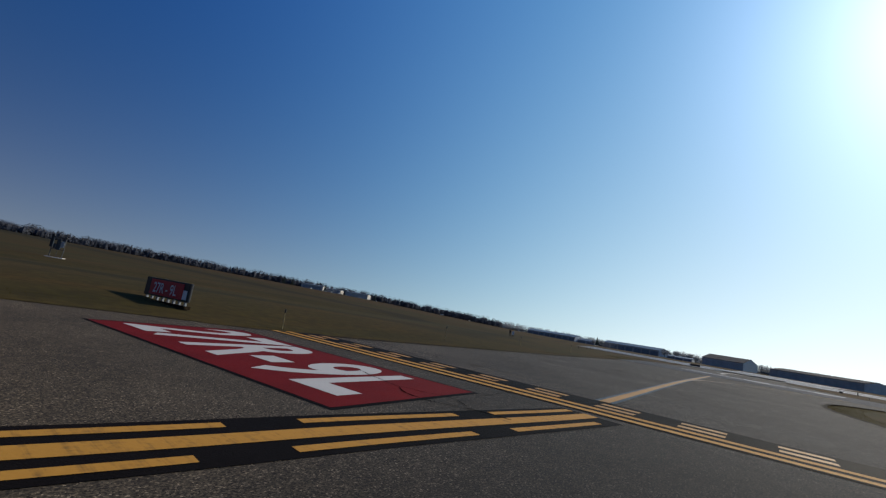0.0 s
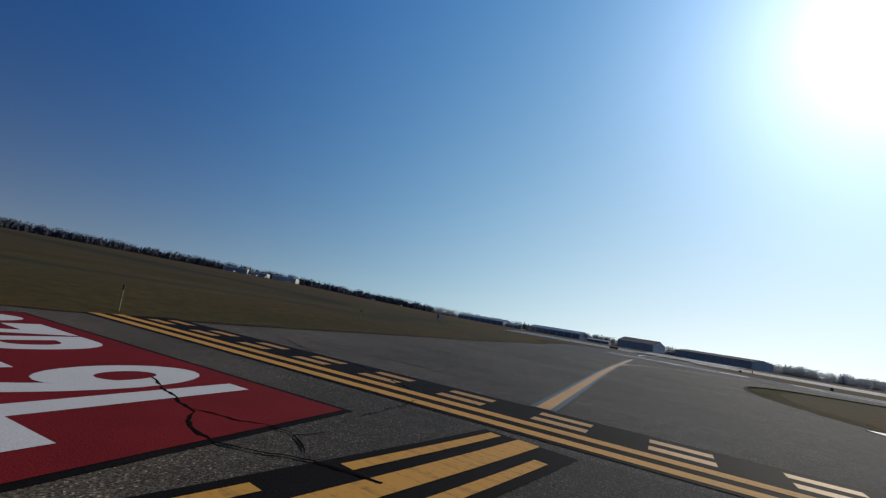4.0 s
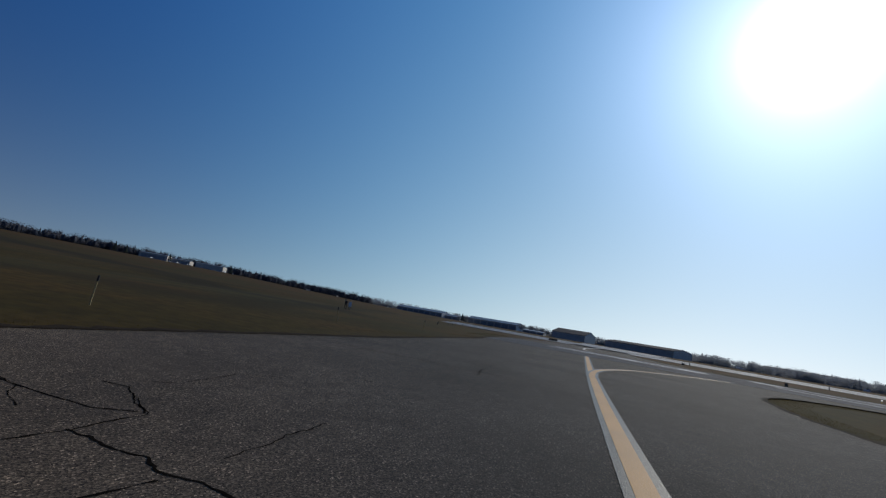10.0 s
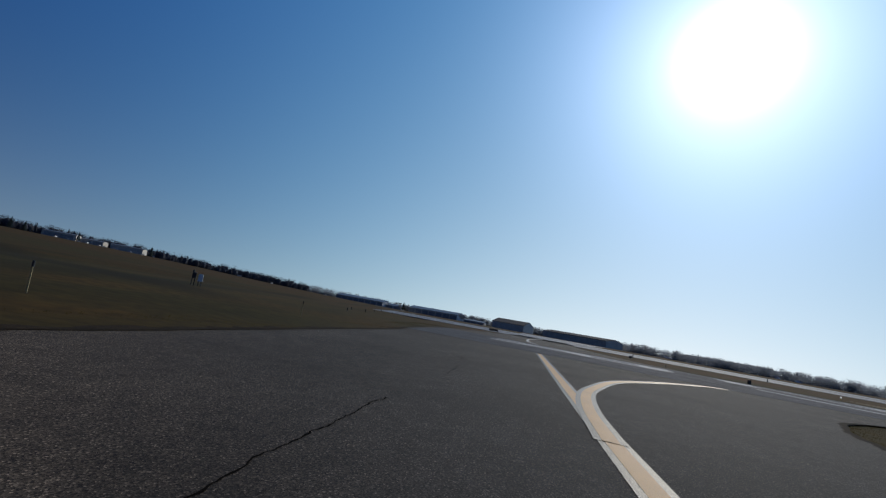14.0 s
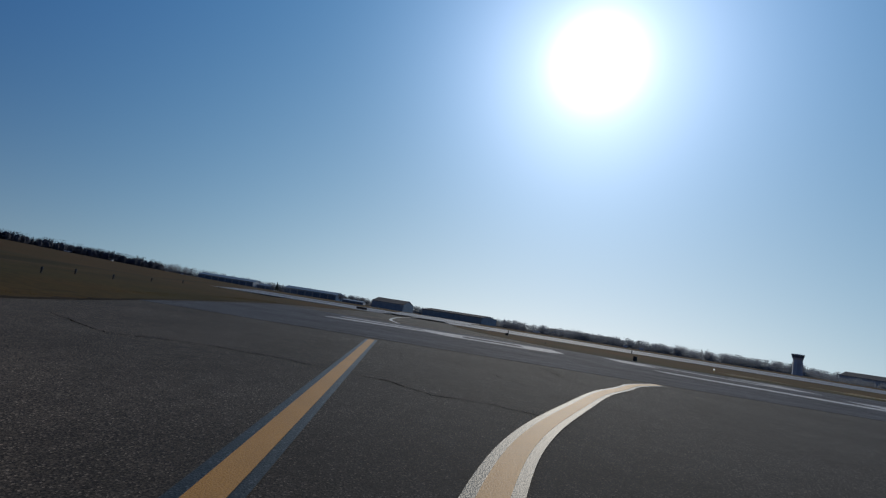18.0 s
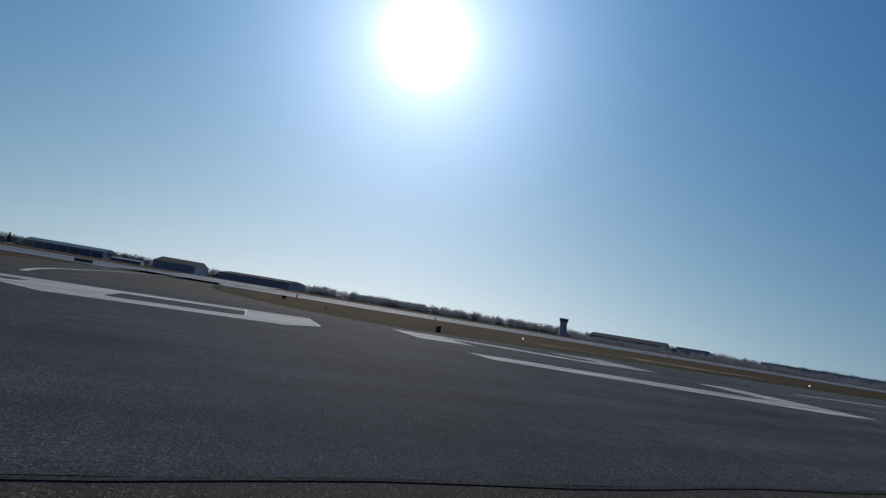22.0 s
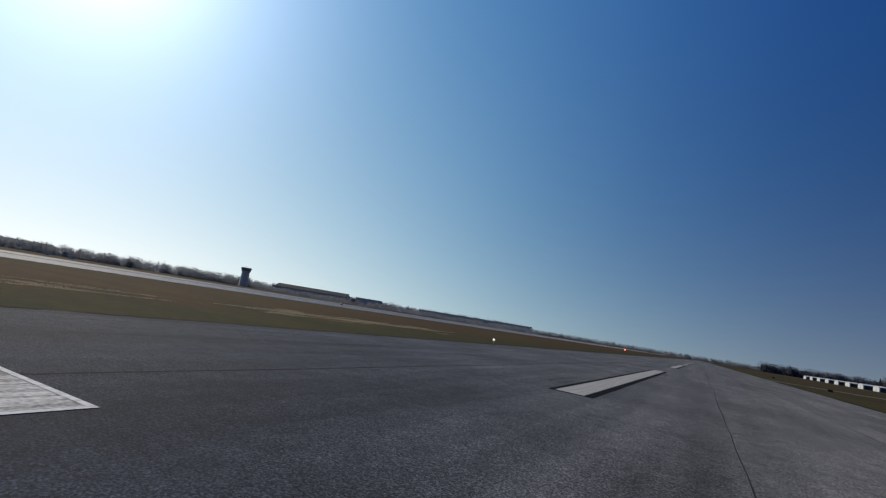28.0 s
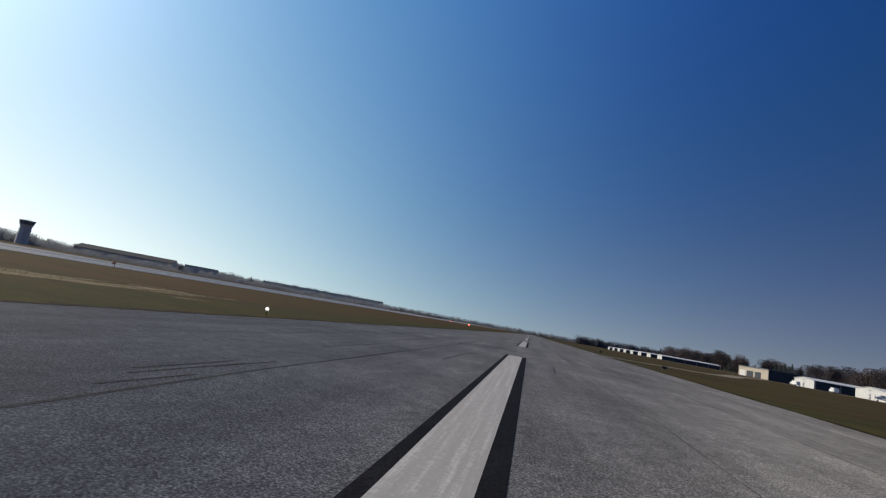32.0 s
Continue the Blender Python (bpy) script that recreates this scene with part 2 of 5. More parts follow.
    # rusty and greenish patches a few metres across, stretched along the mowing
    mow, tuft, tone, patchy = n.new("ShaderNodeMapping"), n.new("ShaderNodeTexNoise"), n.new("ShaderNodeValToRGB"), n.new("ShaderNodeMix")
    mow.inputs["Scale"].default_value = (0.06, 0.2, 1.0)
    tuft.inputs["Scale"].default_value, tuft.inputs["Detail"].default_value, tuft.inputs["Roughness"].default_value = 1.0, 8.0, 0.62
    e = tone.color_ramp.elements
    e[0].position, e[0].color = 0.34, (0.45, 0.62, 0.40, 1)
    e[1].position, e[1].color = 0.68, (1.5, 1.12, 0.85, 1)
    e.new(0.5).color = (0.95, 0.96, 0.9, 1)
    patchy.data_type, patchy.blend_type = "RGBA", "MULTIPLY"
    patchy.inputs[0].default_value = 1.0
    l.new(co.outputs["Object"], mow.inputs["Vector"])
    l.new(mow.outputs[0], tuft.inputs["Vector"])
    l.new(tuft.outputs["Fac"], tone.inputs["Fac"])
    l.new(verge.outputs[2], patchy.inputs[6])
    l.new(tone.outputs[0], patchy.inputs[7])
    # rusty brown field west of the runway
    west, rusty = n.new("ShaderNodeMapRange"), n.new("ShaderNodeMix")
    west.inputs["From Min"].default_value, west.inputs["From Max"].default_value = -19.0, -30.0
    rusty.data_type, rusty.blend_type = "RGBA", "MULTIPLY"
    rusty.inputs[7].default_value = (1.42, 1.06, 0.9, 1)
    l.new(sep.outputs["X"], west.inputs["Value"])
    l.new(west.outputs[0], rusty.inputs[0])
    l.new(patchy.outputs[2], rusty.inputs[6])
    # the field south of the taxiway is greener and darker
    side, field = n.new("ShaderNodeMapRange"), n.new("ShaderNodeMix")
    side.inputs["From Min"].default_value, side.inputs["From Max"].default_value = -50.0, -56.0
    field.data_type, field.blend_type = "RGBA", "MULTIPLY"
    field.inputs[7].default_value = (0.80, 0.78, 0.52, 1)
    l.new(sep.outputs["Y"], side.inputs["Value"])
    l.new(side.outputs[0], field.inputs[0])
    l.new(rusty.outputs[2], field.inputs[6])
    l.new(field.outputs[2], b.inputs["Base Color"])
    b.inputs["Sheen Weight"].default_value, b.inputs["Sheen Roughness"].default_value = 0.07, 0.5
    b.inputs["Sheen Tint"].default_value = (0.62, 0.5, 0.32, 1)
    return m


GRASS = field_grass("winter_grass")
OLD_ASPHALT = asphalt("old_asphalt", (0.026, 0.019, 0.014), (0.155, 0.115, 0.078), 0.9, stone=72.0)
PALE_ASPHALT = asphalt("pale_old_asphalt", (0.021, 0.0165, 0.0125), (0.115, 0.087, 0.058), 0.9, stone=72.0)
NEW_ASPHALT = asphalt("runway_asphalt", (0.10, 0.096, 0.094), (0.27, 0.255, 0.248), 0.9, stone=60.0, stain=0.3, spec=0.1, streak=0.32, rubber=0.3, speck=1.5)
PALE_PAVING = asphalt("pale_concrete", (0.30, 0.30, 0.29), (0.44, 0.44, 0.43), 0.75, stone=20.0, stain=0.2, spec=0.2)
GRAVEL = asphalt("pale_gravel", (0.14, 0.115, 0.085), (0.28, 0.235, 0.175), 0.95, stone=30.0, stain=0.3, spec=0.1)
WHITE_PAINT = material("white_paint", (0.43, 0.41, 0.38), 0.65, spread=0.06, grain=0.7, fine=40.0, bump=0.2)
YELLOW_PAINT = material("yellow_paint", (0.34, 0.165, 0.026), 0.6, spread=0.16, grain=0.9, fine=60.0, bump=0.3, spec=0.22)
RED_PAINT = material("red_paint", (0.13, 0.009, 0.0095), 0.8, spread=0.2, grain=0.8, fine=60.0, bump=0.3, spec=0.05)
BLACK_PAINT = material("black_paint", (0.009, 0.007, 0.006), 0.7, spread=0.3, grain=1.0, fine=70.0, bump=0.3, spec=0.02)
GLOSSY_BLACK = asphalt("glossy_black_edge_paint", (0.018, 0.017, 0.016), (0.05, 0.047, 0.044), 0.46, stone=50.0, stain=0.4, spec=0.15)
TAR = material("crack_depth", (0.008, 0.007, 0.006), 1.0, spread=0.2, grain=3.0, fine=30.0, bump=0.0, spec=0.0)
SEAM = material("paving_seam", (0.05, 0.049, 0.05), 0.95, spread=0.4, grain=0.8, fine=20.0, bump=0.2, spec=0.05)
SOIL = material("dark_soil", (0.03, 0.021, 0.012), 1.0, spread=0.4, grain=1.2, fine=14.0, bump=0.6, spec=0.05)
RUBBER = material("tyre_rubber_mark", (0.055, 0.052, 0.052), 0.95, spread=0.4, grain=1.5, fine=30.0, bump=0.2, spec=0.03)
MATT_BLACK = material("matt_black_paint", (0.014, 0.014, 0.016), 0.85, spread=0.3, grain=1.0, fine=26.0, bump=0.4, spec=0.03)
BARK = material("grey_bark", (0.13, 0.12, 0.115), 1.0, spread=0.3, grain=0.3, fine=4.0, bump=0.0, spec=0.1)
def twigs(name, colour, second, through_light=0.35):
    """Bare twigs: dull, and letting a little light through from behind."""
    m = material(name, colour, 1.0, spread=0.16, grain=0.05, fine=0.5, bump=0.0, second=second, spec=0.03)
    n, l = m.node_tree.nodes, m.node_tree.links
    b = n["Principled BSDF"]
    tr, mx = n.new("ShaderNodeBsdfTranslucent"), n.new("ShaderNodeMixShader")
    mx.inputs[0].default_value = through_light
    l.new(b.inputs["Base Color"].links[0].from_socket, tr.inputs["Color"])
    l.new(b.outputs[0], mx.inputs[1])
    l.new(tr.outputs[0], mx.inputs[2])
    l.new(mx.outputs[0], n["Material Output"].inputs["Surface"])
    return m


def worn_paint(name, colour, under, wear=0.0, angle=-3.0, spread=0.2):
    """Paint scrubbed by wheels: long streaks down to the asphalt."""
    m = bpy.data.materials.new(name)
    m.use_nodes = True
    n, l = m.node_tree.nodes, m.node_tree.links
    b = n["Principled BSDF"]
    b.inputs["Roughness"].default_value = 0.8
    b.inputs["Specular IOR Level"].default_value = 0.2
    co, mp = n.new("ShaderNodeTexCoord"), n.new("ShaderNodeMapping")
    mp.inputs["Scale"].default_value = (7.0, 0.16, 1.0) if spread > 0.15 else (3.2, 0.1, 1.0)
    mp.inputs["Rotation"].default_value = (0, 0, radians(angle))
    streak, chip = n.new("ShaderNodeTexNoise"), n.new("ShaderNodeTexNoise")
    streak.inputs["Scale"].default_value, streak.inputs["Detail"].default_value, streak.inputs["Roughness"].default_value = 1.3, 9.0, 0.7
    chip.inputs["Scale"].default_value, chip.inputs["Detail"].default_value = 16.0, 5.0
    l.new(co.outputs["Object"], mp.inputs["Vector"])
    l.new(mp.outputs[0], streak.inputs["Vector"])
    l.new(co.outputs["Object"], chip.inputs["Vector"])
    both = n.new("ShaderNodeMath")
    both.operation = "MULTIPLY_ADD"
    both.inputs[1].default_value = 0.45
    l.new(chip.outputs["Fac"], both.inputs[0])
    l.new(streak.outputs["Fac"], both.inputs[2])
    r = n.new("ShaderNodeValToRGB")
    e = r.color_ramp.elements
    e[0].position, e[0].color = 0.72 - spread + wear, (*under, 1)
    e[1].position, e[1].color = 0.72 + spread + wear, (*colour, 1)
    k = e.new(0.71 + wear)
    k.color = (*[(p + q) * 0.42 for p, q in zip(colour, under)], 1)
    l.new(both.outputs[0], r.inputs["Fac"])
    l.new(r.outputs[0], b.inputs["Base Color"])
    bp = n.new("ShaderNodeBump")
    bp.inputs["Strength"].default_value, bp.inputs["Distance"].default_value = 0.6, 0.01
    l.new(chip.outputs["Fac"], bp.inputs["Height"])
    l.new(bp.outputs[0], b.inputs["Normal"])
    return m


DRY = twigs("dry_straw", (0.40, 0.345, 0.25), (0.46, 0.40, 0.30), 0.55)
BLADES = twigs("grass_blades", (0.085, 0.06, 0.016), (0.066, 0.056, 0.013), 0.5)
# Pale bluish colour stands in for distance haze over the far woods.
HAZED_TWIGS = twigs("hazed_bare_twigs", (0.28, 0.305, 0.335), (0.30, 0.315, 0.34), 0.5)
GREY_TWIGS = twigs("dark_grey_twigs", (0.085, 0.078, 0.085), (0.10, 0.09, 0.095))
# Some blue of distance haze is put into this darker colour too.
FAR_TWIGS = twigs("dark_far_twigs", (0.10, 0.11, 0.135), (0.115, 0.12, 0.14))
RUST_TWIGS = twigs("russet_twigs", (0.125, 0.10, 0.10), (0.135, 0.115, 0.115))
NEEDLES = twigs("dark_needles", (0.08, 0.105, 0.1), (0.1, 0.12, 0.11))
WORN_WHITE = worn_paint("worn_white_paint", (0.60, 0.60, 0.59), (0.11, 0.11, 0.11), -0.01, -3.0, 0.12)
WORN_YELLOW = worn_paint("worn_yellow_paint", (0.40, 0.195, 0.029), (0.085, 0.05, 0.022), -0.20, -70.0)
EDGE_WHITE = worn_paint("edge_white_paint", (0.68, 0.68, 0.67), (0.36, 0.36, 0.36), -0.12)
SCUFFED_WHITE = worn_paint("scuffed_white_paint", (0.47, 0.455, 0.425), (0.31, 0.295, 0.27))
WHITE_METAL = material("white_metal_siding", (0.6, 0.61, 0.6), 0.5, spread=0.08, grain=0.3, fine=3.0, bump=0.1)
# Siding of far buildings is lightened in base colour, standing in for haze.
DARK_METAL = material("haze_paled_metal", (0.62, 0.58, 0.51), 0.85, spread=0.2, grain=0.2, fine=2.0, bump=0.1)
BLUE_METAL = material("haze_paled_siding", (0.66, 0.63, 0.57), 0.85, spread=0.15, grain=0.2, fine=2.0, bump=0.1)
DULL_SIDING = material("dull_cream_siding", (0.56, 0.53, 0.47), 0.7, spread=0.15, grain=0.25, fine=2.0, bump=0.1)
ROOF_METAL = material("grey_roof_metal", (0.13, 0.15, 0.18), 0.45, spread=0.15, grain=0.2, fine=2.0, bump=0.1)
SLATE_ROOF = material("slate_blue_roof", (0.065, 0.068, 0.074), 0.95, spread=0.15, grain=0.2, fine=2.0, bump=0.1, spec=0.1)
HANGAR_DOOR = material("dark_hangar_door", (0.06, 0.068, 0.08), 0.7, spread=0.25, grain=0.3, fine=2.0, bump=0.1, spec=0.2)
PALE_ROOF = material("pale_roof_metal", (0.5, 0.51, 0.52), 0.6, spread=0.12, grain=0.2, fine=2.0, bump=0.1)
BEIGE = material("beige_siding", (0.42, 0.38, 0.31), 0.7, spread=0.12, grain=0.4, fine=3.0, bump=0.1)
# Lightened like the siding, with haze put into the door colour.
DOOR_DARK = material("haze_paled_door", (0.33, 0.335, 0.34), 0.5, spread=0.3, grain=0.3, fine=2.0, bump=0.1)
# Concrete is paled so the backlit far tower looks lifted by haze.
CONCRETE = material("grey_concrete", (0.76, 0.73, 0.68), 0.85, spread=0.15, grain=0.4, fine=5.0, bump=0.2)
GLASS = material("dark_glass", (0.04, 0.06, 0.08), 0.08, spread=0.1, grain=1.0, fine=4.0, bump=0.0)
TOWER_GLASS = material("pale_tinted_glass", (0.22, 0.26, 0.29), 0.1, spread=0.1, grain=1.0, fine=4.0, bump=0.0)
BLACK_METAL = material("black_painted_metal", (0.025, 0.025, 0.027), 0.45, spread=0.2, grain=4.0, fine=40.0, bump=0.1)
GREY_METAL = material("galvanised_metal", (0.42, 0.43, 0.44), 0.4, 0.7, spread=0.15, grain=5.0, fine=60.0, bump=0.1)
RED_METAL = material("red_enamel", (0.6, 0.02, 0.035), 0.4, spread=0.1, grain=4.0, fine=40.0, bump=0.05)
# Dark base colour carries the backlit shade of the equipment stand.
DARK_STEEL = material("darkened_steel", (0.07, 0.07, 0.072), 0.6, 0.3, spread=0.2, grain=4.0, fine=40.0, bump=0.1)
ORANGE = material("orange_plastic", (0.42, 0.06, 0.03), 0.5, spread=0.1, grain=4.0, fine=40.0, bump=0.05)
STAKE = material("weathered_stake", (0.42, 0.34, 0.17), 0.8, spread=0.2, grain=6.0, fine=40.0, bump=0.1)
YELLOW_METAL = material("yellow_enamel", (0.6, 0.4, 0.04), 0.5, spread=0.1, grain=4.0, fine=40.0, bump=0.05)
WHITE_ENAMEL = material("white_enamel", (0.78, 0.78, 0.77), 0.35, spread=0.06, grain=3.0, fine=40.0, bump=0.03)
WHITE_GLOW = glow("white_lamp", (1.0, 0.96, 0.88), 1.0)
RED_GLOW = glow("red_lamp", (1.0, 0.12, 0.05), 12.0)


# ---- makers ----
def mesh_ob(name, verts, faces, mat, parent=None, label=""):
    me = bpy.data.meshes.new(name)
    me.from_pydata([tuple(v) for v in verts], [], faces)
    me.update()
    me.materials.append(mat)
    ob = new(name, me)
    if parent:
        ob.parent = parent
    if label:
        ob["label"] = label
    return ob


def part(name, bm, mat, parent=None, label=""):
    me = bpy.data.meshes.new(name)
    bmesh.ops.recalc_face_normals(bm, faces=bm.faces)
    bm.to_mesh(me)
    bm.free()
    me.materials.append(mat)
    ob = new(name, me)
    if parent:
        ob.parent = parent
    if label:
        ob["label"] = label
    return ob


def slab(name, outline, top, thick, mat, parent=None, label=""):
    """A flat piece with the given outline (counter-clockwise), its top at that height."""
    bm = bmesh.new()
    up = [bm.verts.new((x, y, top)) for x, y in outline]
    f = bm.faces.new(up)
    f.normal_update()
    if f.normal.z < 0:
        f.normal_flip()
    if thick:
        dn = [bm.verts.new((x, y, top - thick)) for x, y in outline]
        k = len(up)
        for i in range(k):
            bm.faces.new((up[i], dn[i], dn[(i + 1) % k], up[(i + 1) % k]))
    bmesh.ops.triangulate(bm, faces=[f])
    me = bpy.data.meshes.new(name)
    bmesh.ops.recalc_face_normals(bm, faces=bm.faces)
    bm.to_mesh(me)
    bm.free()
    me.materials.append(mat)
    ob = new(name, me)
    if parent:
        ob.parent = parent
    if label:
        ob["label"] = label
    return ob


def curve_through(points, steps=10):
    """A smooth line through the points."""
    out = []
    p = [Vector((*q, 0)) for q in points]
    p = [p[0] * 2 - p[1]] + p + [p[-1] * 2 - p[-2]]
    for i in range(1, len(p) - 2):
        for k in range(steps):
            t = k / steps
            a, b, c, d = p[i - 1:i + 3]
            out.append(0.5 * (2 * b + (c - a) * t + (2 * a - 5 * b + 4 * c - d) * t * t + (3 * b - a - 3 * c + d) * t ** 3))
    out.append(p[-2])
    return [(v.x, v.y) for v in out]


def ribbon(points, width, offset=0.0):
    """Outline of a band along a line of points."""
    left, right = [], []
    for i, (x, y) in enumerate(points):
        x0, y0 = points[max(i - 1, 0)]
        x1, y1 = points[min(i + 1, len(points) - 1)]
        d = Vector((x1 - x0, y1 - y0)).normalized()
        nx, ny = -d.y, d.x
        left.append((x + nx * (offset + width / 2), y + ny * (offset + width / 2)))
        right.append((x + nx * (offset - width / 2), y + ny * (offset - width / 2)))
    return right + left[::-1]


def box(bm, x0, y0, z0, x1, y1, z1, bevel=0.0):
    made = bmesh.ops.create_cube(bm, size=1.0, matrix=Matrix.Translation(((x0 + x1) / 2, (y0 + y1) / 2, (z0 + z1) / 2)) @ Matrix.Diagonal((x1 - x0, y1 - y0, z1 - z0, 1)))
    if bevel:
        edges = list({e for v in made["verts"] for e in v.link_edges})
        bmesh.ops.bevel(bm, geom=edges, offset=bevel, segments=2, affect="EDGES")
    return bm


def rod(bm, a, b, r0, r1=None, sides=10):
    a, b = Vector(a), Vector(b)
    d = b - a
    m = Matrix.Translation((a + b) / 2) @ d.to_track_quat("Z", "Y").to_matrix().to_4x4()
    bmesh.ops.create_cone(bm, cap_ends=True, segments=sides, radius1=r0, radius2=r0 if r1 is None else r1, depth=d.length, matrix=m)
    return bm


def thing(name, x, y, z, label, category, group="", kind="", turn=0.0):
    e = new(name)
    e.matrix_basis = pose(x, y, z, 0, 0, turn)
    return tagged(e, label, category, group, kind)


def letters(text, bold=0.0):
    """Outline letters of the built-in font as flat vertices and faces, in a box from 0 to 1 both ways."""
    cu = bpy.data.curves.new("letters", "FONT")
    cu.body, cu.offset, cu.resolution_u = text, bold, 6
    ob = bpy.data.objects.new("letters", cu)
    me = bpy.data.meshes.new_from_object(ob)
    v = np.array([tuple(p.co)[:2] for p in me.vertices])
    f = [tuple(p.vertices) for p in me.polygons]
    bpy.data.objects.remove(ob)
    bpy.data.curves.remove(cu)
    bpy.data.meshes.remove(me)
    return (v - v.min(0)) / (v.max(0) - v.min(0)), f


def letter_parts(text, bold, at, mat, parent):
    """Each letter of a text as a flat part of its own; at() maps the text's box to places."""
    v, f = letters(text, bold)
    group = list(range(len(v)))

    def top(i):
        while group[i] != i:
            i = group[i]
        return i

    for q in f:
        for i in q[1:]:
            group[top(i)] = top(q[0])
    sets = {}
    for i in range(len(v)):
        sets.setdefault(top(i), []).append(i)
    for k, ids in sorted(sets.items(), key=lambda z: min(v[i][0] for i in z[1])):
        index = {i: j for j, i in enumerate(ids)}
        mesh_ob("letter", [at(*v[i]) for i in ids], [tuple(index[i] for i in q) for q in f if q[0] in index], mat, parent)



# ---- ground and pavement ----
def ground_height(x, y):
    """Nearly flat; a low bank follows the taxiway's south edge and the field climbs gently to the south-west."""
    z = -0.07 + 0.03 * noise.noise((x * 0.15, y * 0.15, 0.0))
    off = -y - 54.2 - 0.13 * max(0.0, 60.0 - x)
    if off > 0:
        reach = min(1.0, max(0.0, (x + 60) / 50)) * min(1.0, max(0.0, (120 - x) / 40))
        s1, s2 = min(1.0, off / 5.0), min(1.0, max(0.0, off - 3.0) / 10.0)
        z += reach * (0.36 * s1 * s1 * (3 - 2 * s1) + 0.36 * s2 * s2 * (3 - 2 * s2))
    d = -y - 72 - 0.12 * max(0.0, -x)
    if d > 0:
        away = math.atan2(y + 45, x - 60) % (2 * math.pi)
        side = min(1.0, max(0.0, (math.degrees(away) - 196) / 36))
        side = side * side * (3 - 2 * side)
        z += side * 0.024 * min(d, 900.0)
        # shallow drainage swale
        z -= 0.25 * math.exp(-((d - 10 - 3 * noise.noise((x * 0.03, 0.0, 0.0))) / 5.0) ** 2) * min(1.0, d / 6)
    return z


def spaced(lo, hi, fine_lo, fine_hi, step):
    a = list(np.arange(fine_lo, fine_hi, step))
    k, s = fine_hi, step
    while k < hi:
        a.append(k)
        s *= 1.18
        k += s
    a.append(hi)
    k, s, b = fine_lo, step, []
    while k > lo:
        s *= 1.18
        k -= s
        b.append(max(k, lo))
    return b[::-1] + a


gx, gy = spaced(-4300, 4300, -70, 130, 2.5), spaced(-4300, 4300, -130, 70, 2.5)
gv = [(x, y, ground_height(x, y)) for y in gy for x in gx]
gw = len(gx)
gf = [(j * gw + i, j * gw + i + 1, (j + 1) * gw + i + 1, (j + 1) * gw + i) for j in range(len(gy) - 1) for i in range(gw - 1)]
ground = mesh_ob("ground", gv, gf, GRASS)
for p in ground.data.polygons:
    p.use_smooth = True
tagged(ground, "dull olive winter grass of the airfield", "grass field", kind="structure")

SOUTH_EDGE = curve_through([(140, -62), (100, -57), (84, -55.4), (77, -53.6), (71, -53.5), (63.5, -54.2), (56, -54.8), (48, -55.3), (40, -56.4), (34, -57.2), (22.5, -58.6), (14, -60.6), (2, -62.6), (-10, -64.0), (-26, -64.4), (-43, -63.0), (-70, -62.4), (-100, -62.6), (-112, -63)], 6)
NORTH_EAST_EDGE = curve_through([(14.2, 6), (14.5, -4), (15.9, -12.5), (18.2, -19), (22.4, -25.2), (26.2, -30.4), (30.8, -34.2), (36.5, -36.6), (43, -37.4), (50, -37.1), (57, -35.2), (64, -32.8), (76, -30.6), (100, -29), (140, -28)], 6)
NORTH_WEST_EDGE = curve_through([(-74, -44.0), (-60, -43.6), (-44, -42.4), (-31, -39.6), (-22, -36.2), (-16.2, -32.8), (-13, -28.8), (-11.8, -24), (-11.7, -8)], 6)
taxiway = slab("taxiway", SOUTH_EDGE + [(-112, -46), (-90, -44.6)] + NORTH_WEST_EDGE + [(0, 6)] + NORTH_EAST_EDGE, 0.0, 0.15, OLD_ASPHALT)
tagged(taxiway, "weathered grey asphalt taxiway with coarse stone and cracks", "taxiway", kind="structure")
entry = slab("taxiway_entry", [(76.2, -53.6)] + [p for p in SOUTH_EDGE if p[0] > 76.5][::-1] + [p for p in NORTH_EAST_EDGE if p[0] > 76.5][::-1] + [(75.6, -30.7)], 0.004, 0.15, PALE_ASPHALT)
tagged(entry, "paler worn asphalt before the holding lines", "taxiway", kind="structure")
runway = slab("runway", [(-11.7, -63.8), (17.4, -59.8), (17.4, -18.0), (15.6, -11.5), (14.4, -4), (14.2, 6), (14.2, 1700), (-11.7, 1700)], 0.006, 0.15, NEW_ASPHALT)
tagged(runway, "dark newer asphalt runway with paving seams", "runway", kind="structure")
for xa, xb, mat, text in ((-127, -77, PALE_PAVING, "pale concrete strip running beside the runway"), (-204, -135, PALE_PAVING, "second pale concrete strip before the apron")):
    s = slab("taxiway_strip", [(xa, -230), (xb, -230), (xb, 1900), (xa, 1900)], 0.0, 0.15, mat)
    tagged(s, text, "taxiway", kind="structure")
link = slab("link_taxiway", [(-420, -90), (-150, -68), (-112, -62.8), (-112, -46.2), (-150, -40), (-420, -10)], 0.003, 0.15, PALE_PAVING)
tagged(link, "pale apron joining the crossing taxiway", "apron", kind="structure")
service_road = slab("service_road", ribbon(curve_through([(14.0, 94), (24, 98), (44, 118), (68, 170), (108, 240), (124, 270)], 6), 4.5), -0.02, 0.1, GRAVEL)
tagged(service_road, "narrow pale gravel service road across the grass", "road", kind="structure")
hangar_apron = slab("hangar_apron", [(112, 100), (128, 100), (128, 1000), (112, 1000)], -0.02, 0.1, OLD_ASPHALT)
tagged(hangar_apron, "grey asphalt apron before the hangar rows", "apron", kind="structure")


